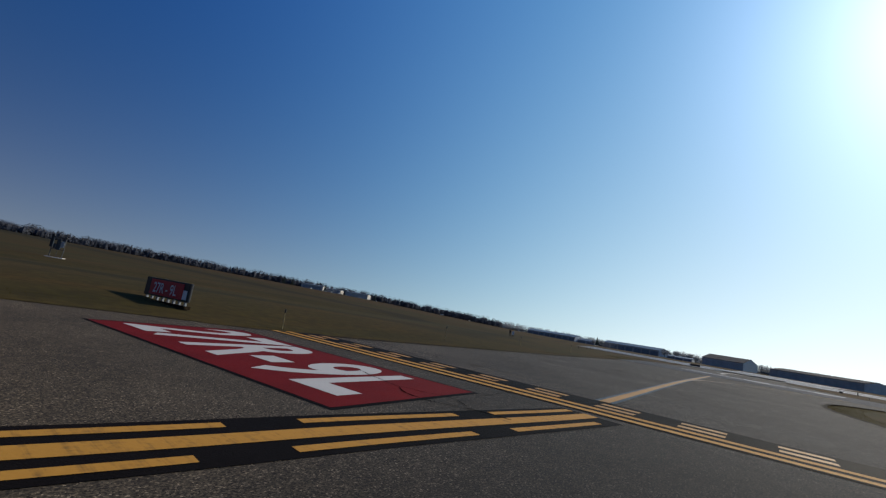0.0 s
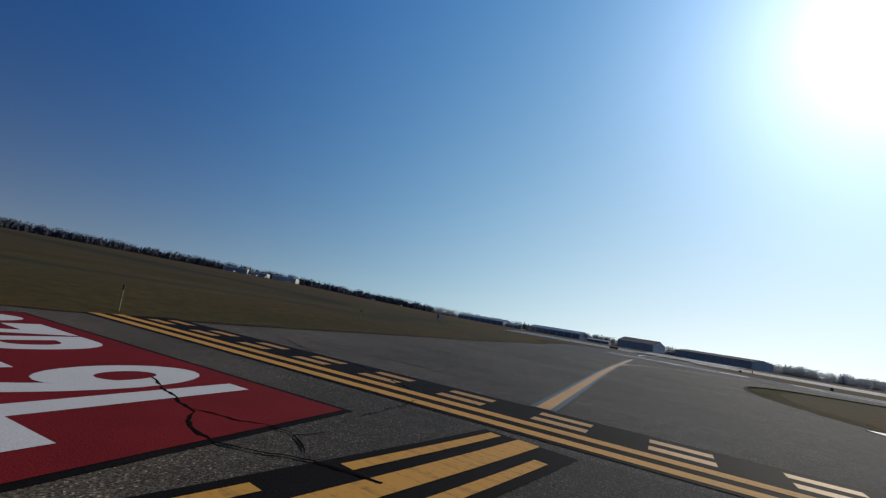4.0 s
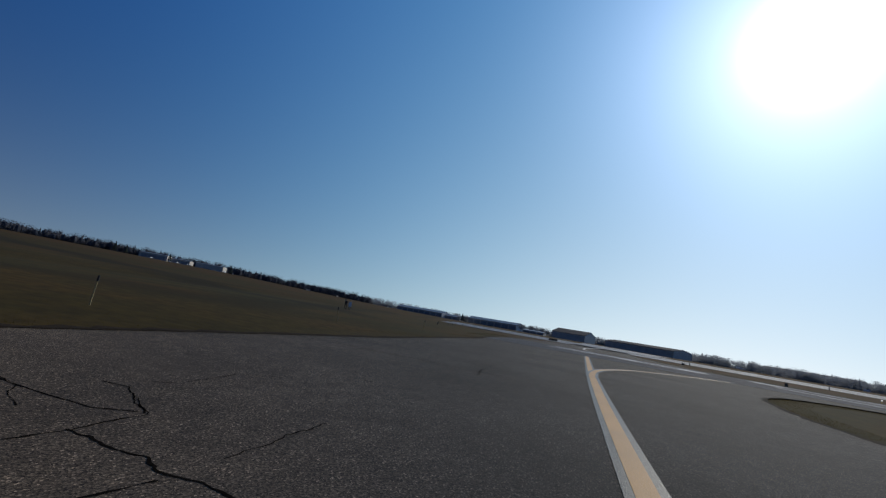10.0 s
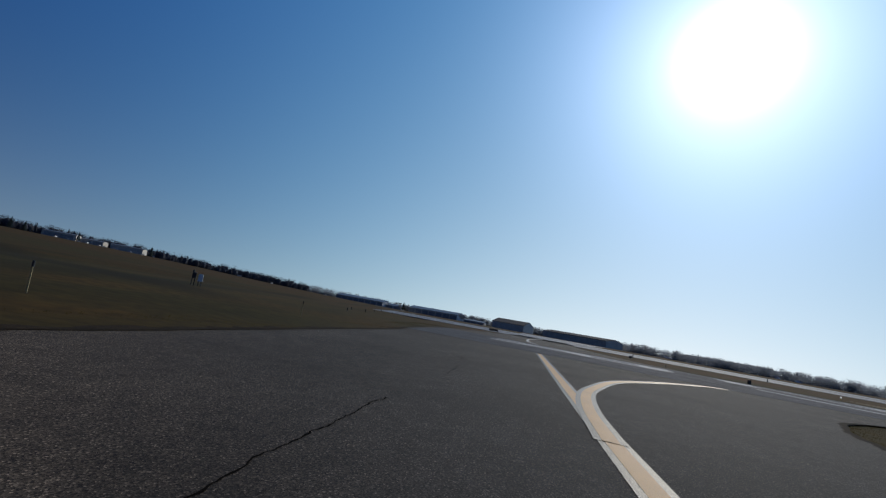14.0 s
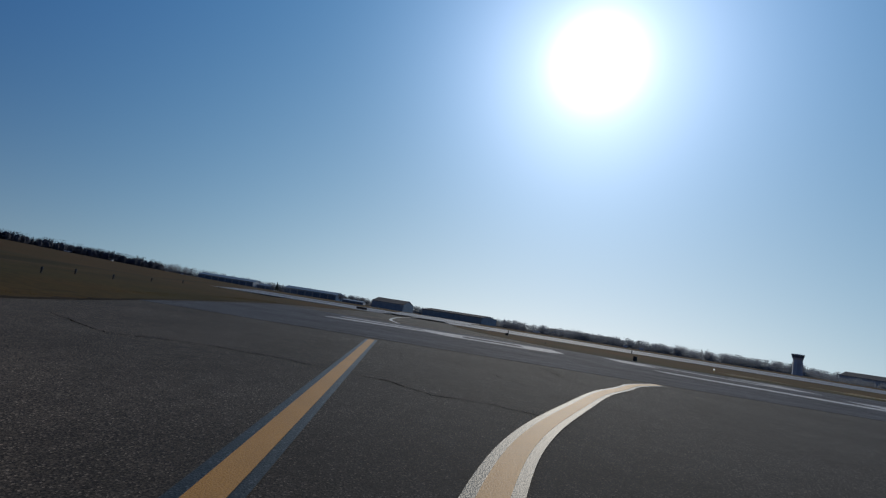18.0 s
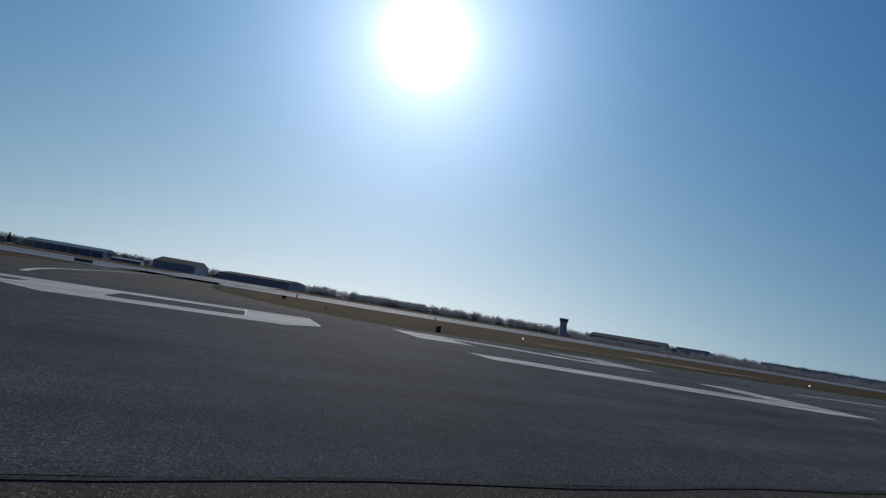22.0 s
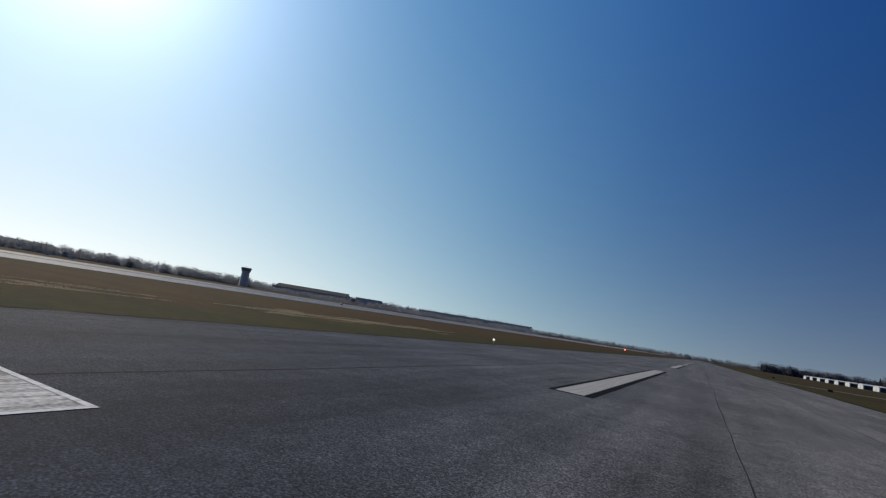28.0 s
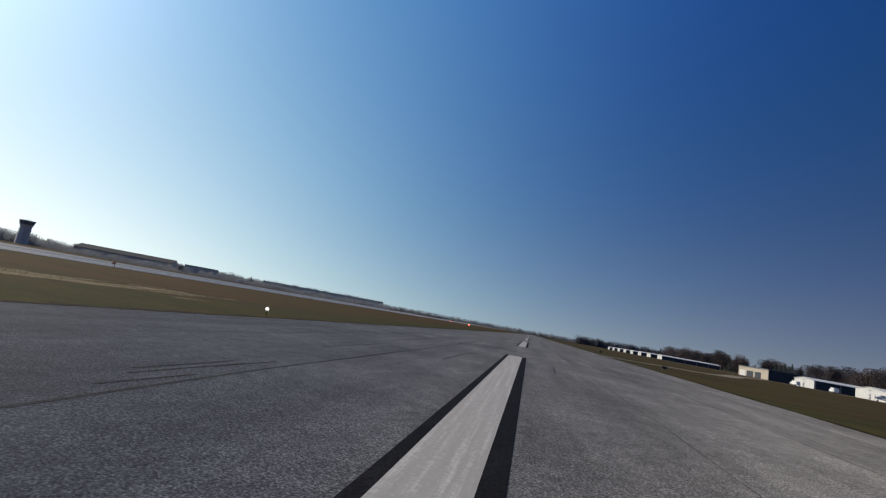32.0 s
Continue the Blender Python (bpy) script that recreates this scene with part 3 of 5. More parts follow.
def soil_edge(line, seed, side):
    """Ragged strip of bare dark soil where the turf meets the asphalt."""
    rnd = random.Random(seed)
    fine = []
    for (xa, ya), (xb, yb) in zip(line, line[1:]):
        k = max(1, int(math.hypot(xb - xa, yb - ya) / 0.35))
        fine += [(xa + (xb - xa) * i / k, ya + (yb - ya) * i / k) for i in range(k)]
    a, b, drift = [], [], 0.0
    for i, (x, y) in enumerate(fine[:-1]):
        d = Vector((fine[i + 1][0] - x, fine[i + 1][1] - y)).normalized()
        nx, ny = -d.y * side, d.x * side
        drift = 0.9 * drift + rnd.uniform(-0.06, 0.06)
        q, w = -0.05 - rnd.random() * 0.12 + drift * 0.4, 0.38 + abs(drift) + rnd.random() * 0.45
        a.append((x + nx * q, y + ny * q, 0.016))
        b.append((x + nx * w, y + ny * w, -0.03))
    k = len(a)
    ob = mesh_ob("soil_edge", a + b, [(i, i + 1, k + i + 1, k + i) for i in range(k - 1)], SOIL)
    return tagged(ob, "ragged dark soil strip along the asphalt edge", "soil", kind="structure")


soil_edge([p for p in SOUTH_EDGE if p[0] > -112], 1, 1)
soil_edge(NORTH_EAST_EDGE, 2, -1)
soil_edge(NORTH_WEST_EDGE, 3, 1)
soil_edge([(-11.7, y) for y in range(-8, 220, 6)], 4, 1)
soil_edge([(14.2, y) for y in range(6, 220, 6)], 5, -1)



# ---- painted markings ----
def mark(name, outline, level, mat, parent, label=""):
    return slab(name, outline, 0.010 + 0.004 * level, 0, mat, parent, label)


# runway centre line: white bars with black borders
y0 = -0.75
while y0 < 1600:
    bar = thing("centreline_bar", 0, 0, 0, "white runway centreline bar with black borders", "runway marking", "runway centreline bars", "structure")
    y1 = y0 + 32.3
    mark("black_border", [(-0.47, y0 - 0.15), (0.80, y0 - 0.15), (0.80, y1 + 0.1), (-0.47, y1 + 0.1)], 0, MATT_BLACK, bar)
    mark("white_bar", [(-0.29, y0), (0.53, y0), (0.53, y1), (-0.29, y1)], 1, SCUFFED_WHITE, bar)
    y0 += 54.0

# runway number and letter
numeral = thing("runway_designator", 0, 0, 0, "worn white painted runway number 27 with letter R", "runway marking", kind="structure")
mark("digit_two", [(-8.0, -29.0), (-2.7, -28.9), (-2.6, -25.6), (-6.1, -25.9), (-2.1, -17.6), (-2.05, -11.55), (-7.7, -12.0), (-7.9, -16.4), (-6.3, -16.4), (-6.2, -14.9), (-3.7, -14.7), (-3.7, -17.0), (-8.0, -26.2)], 0, WORN_WHITE, numeral)
mark("digit_seven", [(2.6, -28.5), (4.5, -28.3), (9.1, -14.0), (9.2, -10.5), (2.4, -11.0), (2.3, -13.6), (6.7, -13.6)], 0, WORN_WHITE, numeral)
RX, RY = -6.0, -55.0
mark("letter_r", [(RX + a * 1.2, RY + b) for a, b in ((0, 0), (1.6, 0), (1.6, 8.2), (2.8, 8.2), (4.4, 0), (6.1, 0), (4.6, 8.6), (6.1, 10.4), (6.1, 18.6), (4.4, 20.4), (0, 20.4), (0, 17), (4.3, 17), (4.5, 16.6), (4.5, 12.0), (4.2, 11.6), (1.6, 11.6), (1.6, 17), (0, 17))], 0, WORN_WHITE, numeral)

for glyph in list(numeral.children):
    # brighter line painted round the edge
    bm = bmesh.new()
    bm.from_mesh(glyph.data)
    bmesh.ops.dissolve_faces(bm, faces=bm.faces[:])
    inner = bmesh.ops.inset_region(bm, faces=bm.faces[:], thickness=0.12, use_boundary=True)["faces"]
    rim = set(inner)
    bmesh.ops.delete(bm, geom=[f for f in bm.faces if f not in rim], context="FACES")
    bmesh.ops.translate(bm, verts=bm.verts[:], vec=(0, 0, 0.004))
    part("edge_line", bm, EDGE_WHITE, glyph, "brighter white edge line")

# painted holding sign on the taxiway
SA, SU, SV = Vector((82.45, -52.0)), Vector((-0.85, 8.75)), Vector((-4.35, -0.6))


def on_sign(a, b):
    p = SA + SU * a + SV * b
    return p.x, p.y


painted_sign = thing("painted_holding_sign", 0, 0, 0, "red painted holding sign reading 27R-9L in white on asphalt", "taxiway marking", kind="structure")
mark("black_border", [on_sign(-0.013, -0.022), on_sign(1.013, -0.022), on_sign(1.013, 1.022), on_sign(-0.013, 1.022)], 0, BLACK_PAINT, painted_sign)
mark("red_field", [on_sign(0, 0), on_sign(1, 0), on_sign(1, 1), on_sign(0, 1)], 1, RED_PAINT, painted_sign)
letter_parts("27R-9L", 0.022, lambda a, b: (*on_sign(0.04 + 0.90 * a, 0.13 + 0.79 * b), 0.018), WHITE_PAINT, painted_sign)

# holding position lines: two solid, two broken, on a black ground
HA, HW, HE = Vector((76.25, -53.75)), Vector((-0.075, 0.997)).normalized(), Vector((-0.997, -0.075)).normalized()


def on_hold(a, b):
    p = HA + HW * a + HE * b
    return p.x, p.y


def hold_bar(a0, a1, b0, b1):
    return [on_hold(a0, b0), on_hold(a1, b0), on_hold(a1, b1), on_hold(a0, b1)]


hold = thing("holding_position_line", 0, 0, 0, "two solid and two broken yellow holding lines on black", "taxiway marking", kind="structure")
mark("black_ground", hold_bar(0, 23.2, -0.3, 2.3), 0, BLACK_PAINT, hold)
for b in (0.0, 0.6):
    mark("solid_line", hold_bar(0, 23.2, b - 0.15, b + 0.15), 1, WORN_YELLOW, hold)
for b in (1.2, 1.8):
    for i in range(13):
        a = 0.6 + i * 1.84
        mark("dash", hold_bar(a, min(a + 0.92, 23.2), b - 0.15, b + 0.15), 1, YELLOW_PAINT, hold)

# enhanced taxiway centre line before the holding lines
lead = thing("enhanced_centreline", 0, 0, 0, "yellow taxiway centreline with side dashes on black", "taxiway marking", kind="structure")
LEAD = curve_through([(112, -44.4), (96, -43.6), (88, -42.85), (84.2, -42.45), (82.0, -42.27), (79.6, -42.02), (77.4, -41.78), (76.0, -41.65)], 14)
mark("black_ground", ribbon(LEAD, 1.35), 0, BLACK_PAINT, lead)
mark("centre_line", ribbon(LEAD, 0.32), 1, WORN_YELLOW, lead)
steps = [Vector(p) for p in LEAD]
run = [0.0]
for a, b in zip(steps, steps[1:]):
    run.append(run[-1] + (b - a).length)


def along(s):
    i = max(0, min(len(run) - 2, next((k for k, r in enumerate(run) if r > s), len(run)) - 1))
    return tuple(steps[i].lerp(steps[i + 1], (s - run[i]) / (run[i + 1] - run[i])))


for side, shift in ((0.45, 0.0), (-0.45, 0.55)):
    s = run[-1] - 0.1 - shift
    while s > 3:
        seg = [along(s - 2.75 + 2.75 * k / 8) for k in range(9)]
        mark("side_dash", ribbon(seg, 0.17, side), 1, WORN_YELLOW, lead)
        s -= 3.65

# centre line beyond the holding lines, and the turn-off curve onto the runway
lead_on = thing("taxiway_centreline", 0, 0, 0, "faded yellow taxiway centreline edged in glossy black paint", "taxiway marking", kind="structure")
STRAIGHT = curve_through([(73.0, -42.43), (50, -45.1), (18.6, -48.2)], 6)
mark("black_edge", ribbon(STRAIGHT, 0.52), 0, GLOSSY_BLACK, lead_on)
mark("yellow_line", ribbon(STRAIGHT, 0.28), 1, YELLOW_PAINT, lead_on)
BEND = curve_through([(47.5, -45.4), (44.0, -45.6), (40.6, -45.5), (37.6, -45.0), (34.4, -44.3), (31.8, -43.4), (28.4, -41.8), (25.2, -40.2), (22.8, -38.7), (20.3, -37.2), (18.0, -35.2)], 8)
mark("curved_black_edge", ribbon(BEND, 0.54), 2, GLOSSY_BLACK, lead_on)
mark("curved_yellow_line", ribbon(BEND, 0.28), 3, YELLOW_PAINT, lead_on)
far_loop = thing("far_turn_line", 0, 0, 0, "pale curved taxi line across the runway end", "taxiway marking", kind="structure")
mark("curved_line", ribbon(curve_through([(-12.4, -50.2), (-17.0, -51.4), (-24, -52.6), (-36, -53.6), (-52, -54.4), (-80, -54.6), (-110, -54.5)], 8), 0.4), 0, WHITE_PAINT, far_loop)


# ---- cracks, seams, rubber ----
def crack(width, *points, z=0.004):
    """A wandering open crack through the points, with uneven width."""
    seed = points[0][0] * 7.3 + points[0][1] * 3.1
    line, run = [], 0.0
    for i in range(len(points) - 1):
        a, b = Vector(points[i]), Vector(points[i + 1])
        d = b - a
        k = max(2, int(d.length / 0.045))
        side = Vector((-d.y, d.x)).normalized()
        for j in range(k):
            t = j / k
            s = run + d.length * t
            off = 0.075 * noise.noise((s * 2.2, seed, 0.0)) + 0.03 * noise.noise((s * 9.0, seed, 5.0))
            w = width * 1.3 * max(0.2, 0.55 + 0.75 * noise.noise((s * 5.0, seed, 9.0)))
            line.append((a + d * t + side * off, side * w * 0.5))
        run += d.length
    v = [(p.x + w.x, p.y + w.y, z) for p, w in line] + [(p.x - w.x, p.y - w.y, z) for p, w in line]
    k = len(line)
    return mesh_ob("crack", v, [(i, i + 1, k + i + 1, k + i) for i in range(k - 1)], TAR, cracks)


cracks = thing("pavement_cracks", 0, 0, 0, "dark open cracks wandering across the old asphalt", "cracks", kind="structure")
crack(0.045, (78.63, -46.07), (78.88, -45.04), (79.04, -44.44), (79.34, -43.94), (79.40, -43.45), (79.20, -43.07), (78.94, -42.65), (78.85, -42.18), (78.79, -41.91), z=0.0195)
crack(0.030, (78.93, -44.51), (78.84, -44.01), (78.61, -43.68), (78.55, -43.37), (78.81, -42.97), (78.94, -42.65), z=0.0195)
crack(0.020, (78.63, -43.29), (78.11, -43.20), z=0.0195)
crack(0.020, (77.23, -43.52), (76.49, -43.61), (75.41, -43.83), z=0.0195)
crack(0.012, (85.56, -41.54), (85.48, -41.06))
crack(0.010, (83.13, -43.04), (82.70, -43.56))
crack(0.034, (72.25, -52.19), (72.12, -51.40), (73.70, -47.94), (73.86, -47.14), (73.65, -46.83), (73.80, -46.31), (74.17, -45.48), (74.39, -45.09), (74.67, -44.48), z=0.0155)
crack(0.024, (72.12, -51.40), (71.72, -50.30), (71.60, -48.82))
crack(0.026, (72.12, -47.67), (71.37, -47.67), (71.31, -47.07), (71.31, -46.14))
crack(0.024, (71.76, -49.84), (71.74, -48.55))
crack(0.034, (71.45, -48.40), (71.40, -47.54), (71.22, -47.01), (71.41, -46.31), (71.34, -45.84), (71.39, -45.38), (71.42, -45.07))
crack(0.020, (72.54, -47.28), (71.40, -47.54), (70.30, -47.80), (69.36, -48.00))
crack(0.022, (66.76, -52.82), (65.93, -51.55), (66.17, -49.92), (66.55, -49.05))
crack(0.026, (65.37, -49.09), (65.76, -48.33))
crack(0.034, (66.55, -52.84), (66.54, -51.32), (66.21, -50.53), (66.09, -49.39), (66.01, -48.78), (65.70, -48.41))
crack(0.026, (65.28, -49.82), (65.21, -49.46), (65.48, -48.81), (65.73, -48.36), (66.49, -48.18), (67.27, -48.20), (67.95, -48.09))
crack(0.040, (66.51, -48.22), (66.48, -47.69), (66.42, -47.31), (66.54, -47.05), (66.45, -46.58), (66.44, -46.27), (66.36, -45.94))
crack(0.028, (68.01, -47.90), (67.97, -47.49), (67.85, -47.11), (67.29, -46.98), (66.59, -46.81))
crack(0.022, (65.05, -49.86), (64.51, -49.44), (63.25, -49.76), (62.61, -49.29))
crack(0.020, (55.81, -54.98), (55.30, -53.15), (55.48, -51.29))
crack(0.060, (61.07, -48.64), (60.99, -48.43))
crack(0.018, (65.99, -46.91), (65.25, -47.00), (64.24, -47.15))
crack(0.046, (55.95, -54.70), (55.85, -53.61), (55.63, -52.60), (55.45, -51.15), (55.26, -50.16), (55.18, -49.28), (55.09, -48.57), (54.94, -48.16), (54.94, -47.67), (54.98, -47.23))
crack(0.034, (56.10, -47.85), (55.79, -47.95), (54.86, -48.22), (54.28, -48.35), (51.77, -48.71), (48.05, -49.06))
crack(0.020, (55.26, -50.16), (54.42, -50.24))
crack(0.036, (42.06, -51.67), (41.80, -51.15), (42.04, -50.70), (42.11, -50.12), (41.89, -49.42), (41.78, -48.90), (41.53, -48.52))
crack(0.026, (43.60, -49.21), (41.89, -49.42), (40.35, -49.64))
crack(0.026, (39.50, -50.60), (39.01, -50.28), (37.94, -50.10), (35.55, -50.49))
crack(0.022, (37.94, -50.10), (38.27, -49.23), (38.26, -48.45))
crack(0.045, (27.09, -55.59), (29.11, -52.35), (28.52, -50.49), (28.62, -48.68), (29.17, -47.10), (29.41, -46.02), (30.20, -45.09), (30.16, -43.96), (30.75, -42.62))
crack(0.036, (24.69, -43.28), (25.27, -43.27), (25.50, -43.16), (25.76, -42.91), (25.99, -42.78), (26.55, -42.63))
crack(0.026, (22.41, -44.48), (23.59, -44.34), (24.16, -44.27))
crack(0.026, (22.44, -46.08), (22.79, -45.27), (22.78, -44.51), (22.55, -43.75), (22.73, -43.03))
crack(0.022, (22.54, -46.49), (24.59, -46.28), (25.12, -46.18))
crack(0.020, (24.49, -44.64), (25.44, -44.57))
crack(0.032, (19.63, -41.35), (20.48, -40.70), (22.22, -40.56), (23.25, -40.28), (23.55, -40.20))
crack(0.042, (18.92, -40.96), (19.16, -40.71), (20.16, -40.56), (20.44, -40.67), (20.89, -40.58), (21.54, -40.55), (21.80, -40.53))
crack(0.034, (20.16, -40.56), (20.68, -40.51), (21.20, -40.38))
crack(0.034, (19.42, -40.68), (19.46, -40.38), (19.69, -39.99), (19.94, -39.63), (19.59, -39.10))
crack(0.036, (17.63, -39.10), (19.01, -39.19), (19.28, -38.91), (19.94, -38.85), (20.64, -38.76))
crack(0.030, (22.31, -41.96), (22.28, -41.72), (22.28, -41.49), (22.31, -41.24))
crack(0.028, (18.26, -42.48), (18.82, -41.86), (19.04, -41.41), (18.95, -40.99))
crack(0.024, (18.39, -40.38), (19.49, -40.25))

seams = thing("paving_seams", 0, 0, 0, "dark lengthwise paving seams in the runway asphalt", "seams", kind="structure")
for i, (x, w) in enumerate(((-7.6, 0.035), (-3.75, 0.085), (3.9, 0.03), (7.88, 0.05), (11.4, 0.035))):
    rnd = random.Random(50 + i)
    ys = np.arange(-60, 260, 2.0)
    lf_ = [(x + 0.12 * noise.noise((y * 0.11, i, 0.0)) + rnd.uniform(-0.02, 0.02) - w * rnd.uniform(0.2, 0.6), y, 0.009) for y in ys]
    rt_ = [(a + w * rnd.uniform(0.5, 1.0), b, c) for a, b, c in lf_]
    k = len(lf_)
    mesh_ob("seam", lf_ + rt_, [(j, j + 1, k + j + 1, k + j) for j in range(k - 1)], SEAM, seams)
streaks = thing("tyre_marks", 0, 0, 0, "black tyre streaks left on the runway", "tyre marks", kind="structure")
for i, (x, y, n) in enumerate(((-4.42, 8.0, 2.5), (-4.1, 7.2, 1.6), (-4.65, 8.3, 2.2), (-4.3, 9.6, 1.8), (-5.2, 15.5, 6), (-2.2, 19.5, 7), (2.1, 23.5, 4), (-5.8, 25.5, 8), (-1.2, 1.8, 2.9), (-0.82, 1.4, 1.9))):
    mark("streak", ribbon(curve_through([(x, y), (x + 0.06, y + n / 2), (x + 0.12, y + n)], 5), 0.055), 0, RUBBER, streaks)
seal = thing("surface_joint", 0, 0, 0, "dark joint between old taxiway and newer runway asphalt", "seams", kind="structure")
mark("joint", ribbon([(17.42 + 0.05 * math.sin(k * 1.3), -59.6 + k) for k in range(42)], 0.07), 0, SEAM, seal)
slab_pad = slab("ground_panel", [(60.2, -34.9), (62.9, -33.8), (62.7, -33.25), (60.0, -34.3)], 0.03, 0.1, WHITE_PAINT)
tagged(slab_pad, "small white painted panel on the grass edge", "panel")



# ---- buildings ----
def bearing(eye, degrees_, d):
    a = radians(degrees_)
    return Vector((eye[0] + d * math.cos(a), eye[1] + d * math.sin(a)))


def long_hangar(name, label, eye, az1, az2, d, skew, depth, eave, ridge, side_mat, end_mat, roof_mat, doors=6, base=0.0):
    """A long gabled hall. Its long side runs from bearing az1 to az2, its near end stands at az2."""
    p2 = bearing(eye, az2, d)
    look_dir = (p2 - Vector(eye)).normalized()
    left = Vector((-look_dir.y, look_dir.x))
    run_dir = (left * math.cos(radians(skew)) + look_dir * math.sin(radians(skew))).normalized()
    length = d * math.sin(radians(az1 - az2)) / math.sin(radians(180 - (90 + skew) - (az1 - az2)))
    back = Vector((-run_dir.y, run_dir.x))
    if back.dot(look_dir) < 0:
        back = -back
    turn = math.degrees(math.atan2(run_dir.y, run_dir.x))
    flip = -1 if run_dir.x * back.y - run_dir.y * back.x < 0 else 1
    root = thing(name, p2.x, p2.y, base, label, "hangar", turn=turn)
    L, D = length, depth * flip

    def block(n, quads, mat, text=""):
        bm = bmesh.new()
        for q in quads:
            bm.faces.new([bm.verts.new(v) for v in q])
        return part(n, bm, mat, root, text)

    t = 0.25
    bm = bmesh.new()
    box(bm, 0, min(0, t * flip), 0, L, max(0, t * flip), eave)
    part("front_wall", bm, side_mat, root)
    bm = bmesh.new()
    box(bm, 0, min(D, D - t * flip), 0, L, max(D, D - t * flip), eave)
    part("rear_wall", bm, side_mat, root)
    for x, n in ((0, "near_gable"), (L - t, "far_gable")):
        bm = bmesh.new()
        a = [bm.verts.new(v) for v in ((x, 0, 0), (x, D, 0), (x, D, eave), (x, D / 2, ridge), (x, 0, eave))]
        b = [bm.verts.new((v.co.x + t, v.co.y, v.co.z)) for v in a]
        bm.faces.new(a)
        bm.faces.new(b[::-1])
        for i in range(5):
            bm.faces.new((a[i], b[i], b[(i + 1) % 5], a[(i + 1) % 5]))
        part(n, bm, end_mat if x == 0 else side_mat, root)
    o = 0.4
    for y, n in ((0, "front_roof"), (D, "rear_roof")):
        bm = bmesh.new()
        yo = -o * flip if y == 0 else D + o * flip
        a = [bm.verts.new(v) for v in ((-o, yo, eave), (L + o, yo, eave), (L + o, D / 2, ridge + 0.1), (-o, D / 2, ridge + 0.1))]
        b = [bm.verts.new((v.co.x, v.co.y, v.co.z + 0.2)) for v in a]
        bm.faces.new(a[::-1])
        bm.faces.new(b)
        for i in range(4):
            bm.faces.new((a[i], a[(i + 1) % 4], b[(i + 1) % 4], b[i]))
        part(n, bm, roof_mat, root)
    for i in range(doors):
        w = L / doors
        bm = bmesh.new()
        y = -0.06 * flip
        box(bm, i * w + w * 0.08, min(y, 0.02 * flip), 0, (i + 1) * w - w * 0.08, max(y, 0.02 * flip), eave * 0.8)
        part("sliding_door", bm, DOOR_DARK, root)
    return root


E1 = (30.0, -45.0)
HANGARS = [
    ("hangar", "long dark metal hangar with a white gable end", 209.4, 203.6, 980, 30, 34, 9.5, 14.0, DARK_METAL, WHITE_METAL, ROOF_METAL, 8),
    ("hangar", "smaller white hangar beside the long dark one", 203.2, 201.2, 975, 25, 22, 6.5, 10.0, WHITE_METAL, WHITE_METAL, ROOF_METAL, 2),
    ("hangar", "dark hangar with a bright white sunlit gable", 200.2, 194.0, 940, 35, 32, 11.0, 16.0, DARK_METAL, WHITE_METAL, ROOF_METAL, 7),
    ("hangar", "large blue-grey hangar with a broad gabled roof", 189.6, 185.6, 710, 20, 50, 10.5, 17.0, BLUE_METAL, BLUE_METAL, SLATE_ROOF, 0),
    ("hangar", "long dark blue-grey hangar with a low sloped end", 183.2, 175.6, 630, 30, 44, 9.0, 12.0, DARK_METAL, BLUE_METAL, SLATE_ROOF, 0),
    ("terminal_building", "long low flat-roofed grey building far off", 122.8, 109.8, 880, 12, 40, 11.0, 11.3, BLUE_METAL, BLUE_METAL, SLATE_ROOF, 0),
    ("terminal_building", "flat grey block building beside the low hill", 130.4, 127.8, 760, 15, 30, 11.5, 11.8, BLUE_METAL, BLUE_METAL, SLATE_ROOF, 0),
    ("terminal_building", "broad low building with a curved dark roof", 139.5, 131.5, 800, 8, 50, 9.5, 15.0, BLUE_METAL, BLUE_METAL, SLATE_ROOF, 0),
    ("terminal_building", "long low grey hall among the bare trees", 167.5, 159.5, 790, 10, 40, 9.0, 12.0, BLUE_METAL, BLUE_METAL, SLATE_ROOF, 0),
    ("terminal_building", "low pale shed between the hangars", 193.2, 190.6, 740, 15, 16, 4.0, 5.5, WHITE_METAL, WHITE_METAL, ROOF_METAL, 3),
]
for name, text, az1, az2, d, *rest in HANGARS:
    p = bearing(E1, az2, d)
    long_hangar(name, text, E1, az1, az2, d, *rest, ground_height(p.x, p.y))
E2 = (60.0, -45.0)
for az1, az2, d, h, doors, text in ((237.6, 235.0, 880, 8.5, 1, "white flat-roofed airport building beyond the field"), (234.6, 232.8, 885, 7.0, 2, "white low airport building with dark doors"), (232.2, 229.4, 875, 8.5, 0, "white hangar building beyond the grass field")):
    p = bearing(E2, az2, d)
    long_hangar("airport_building", text, E2, az1, az2, d, 15, 25, h, h + 1.0, DULL_SIDING, DULL_SIDING, ROOF_METAL, doors, ground_height(p.x, p.y))


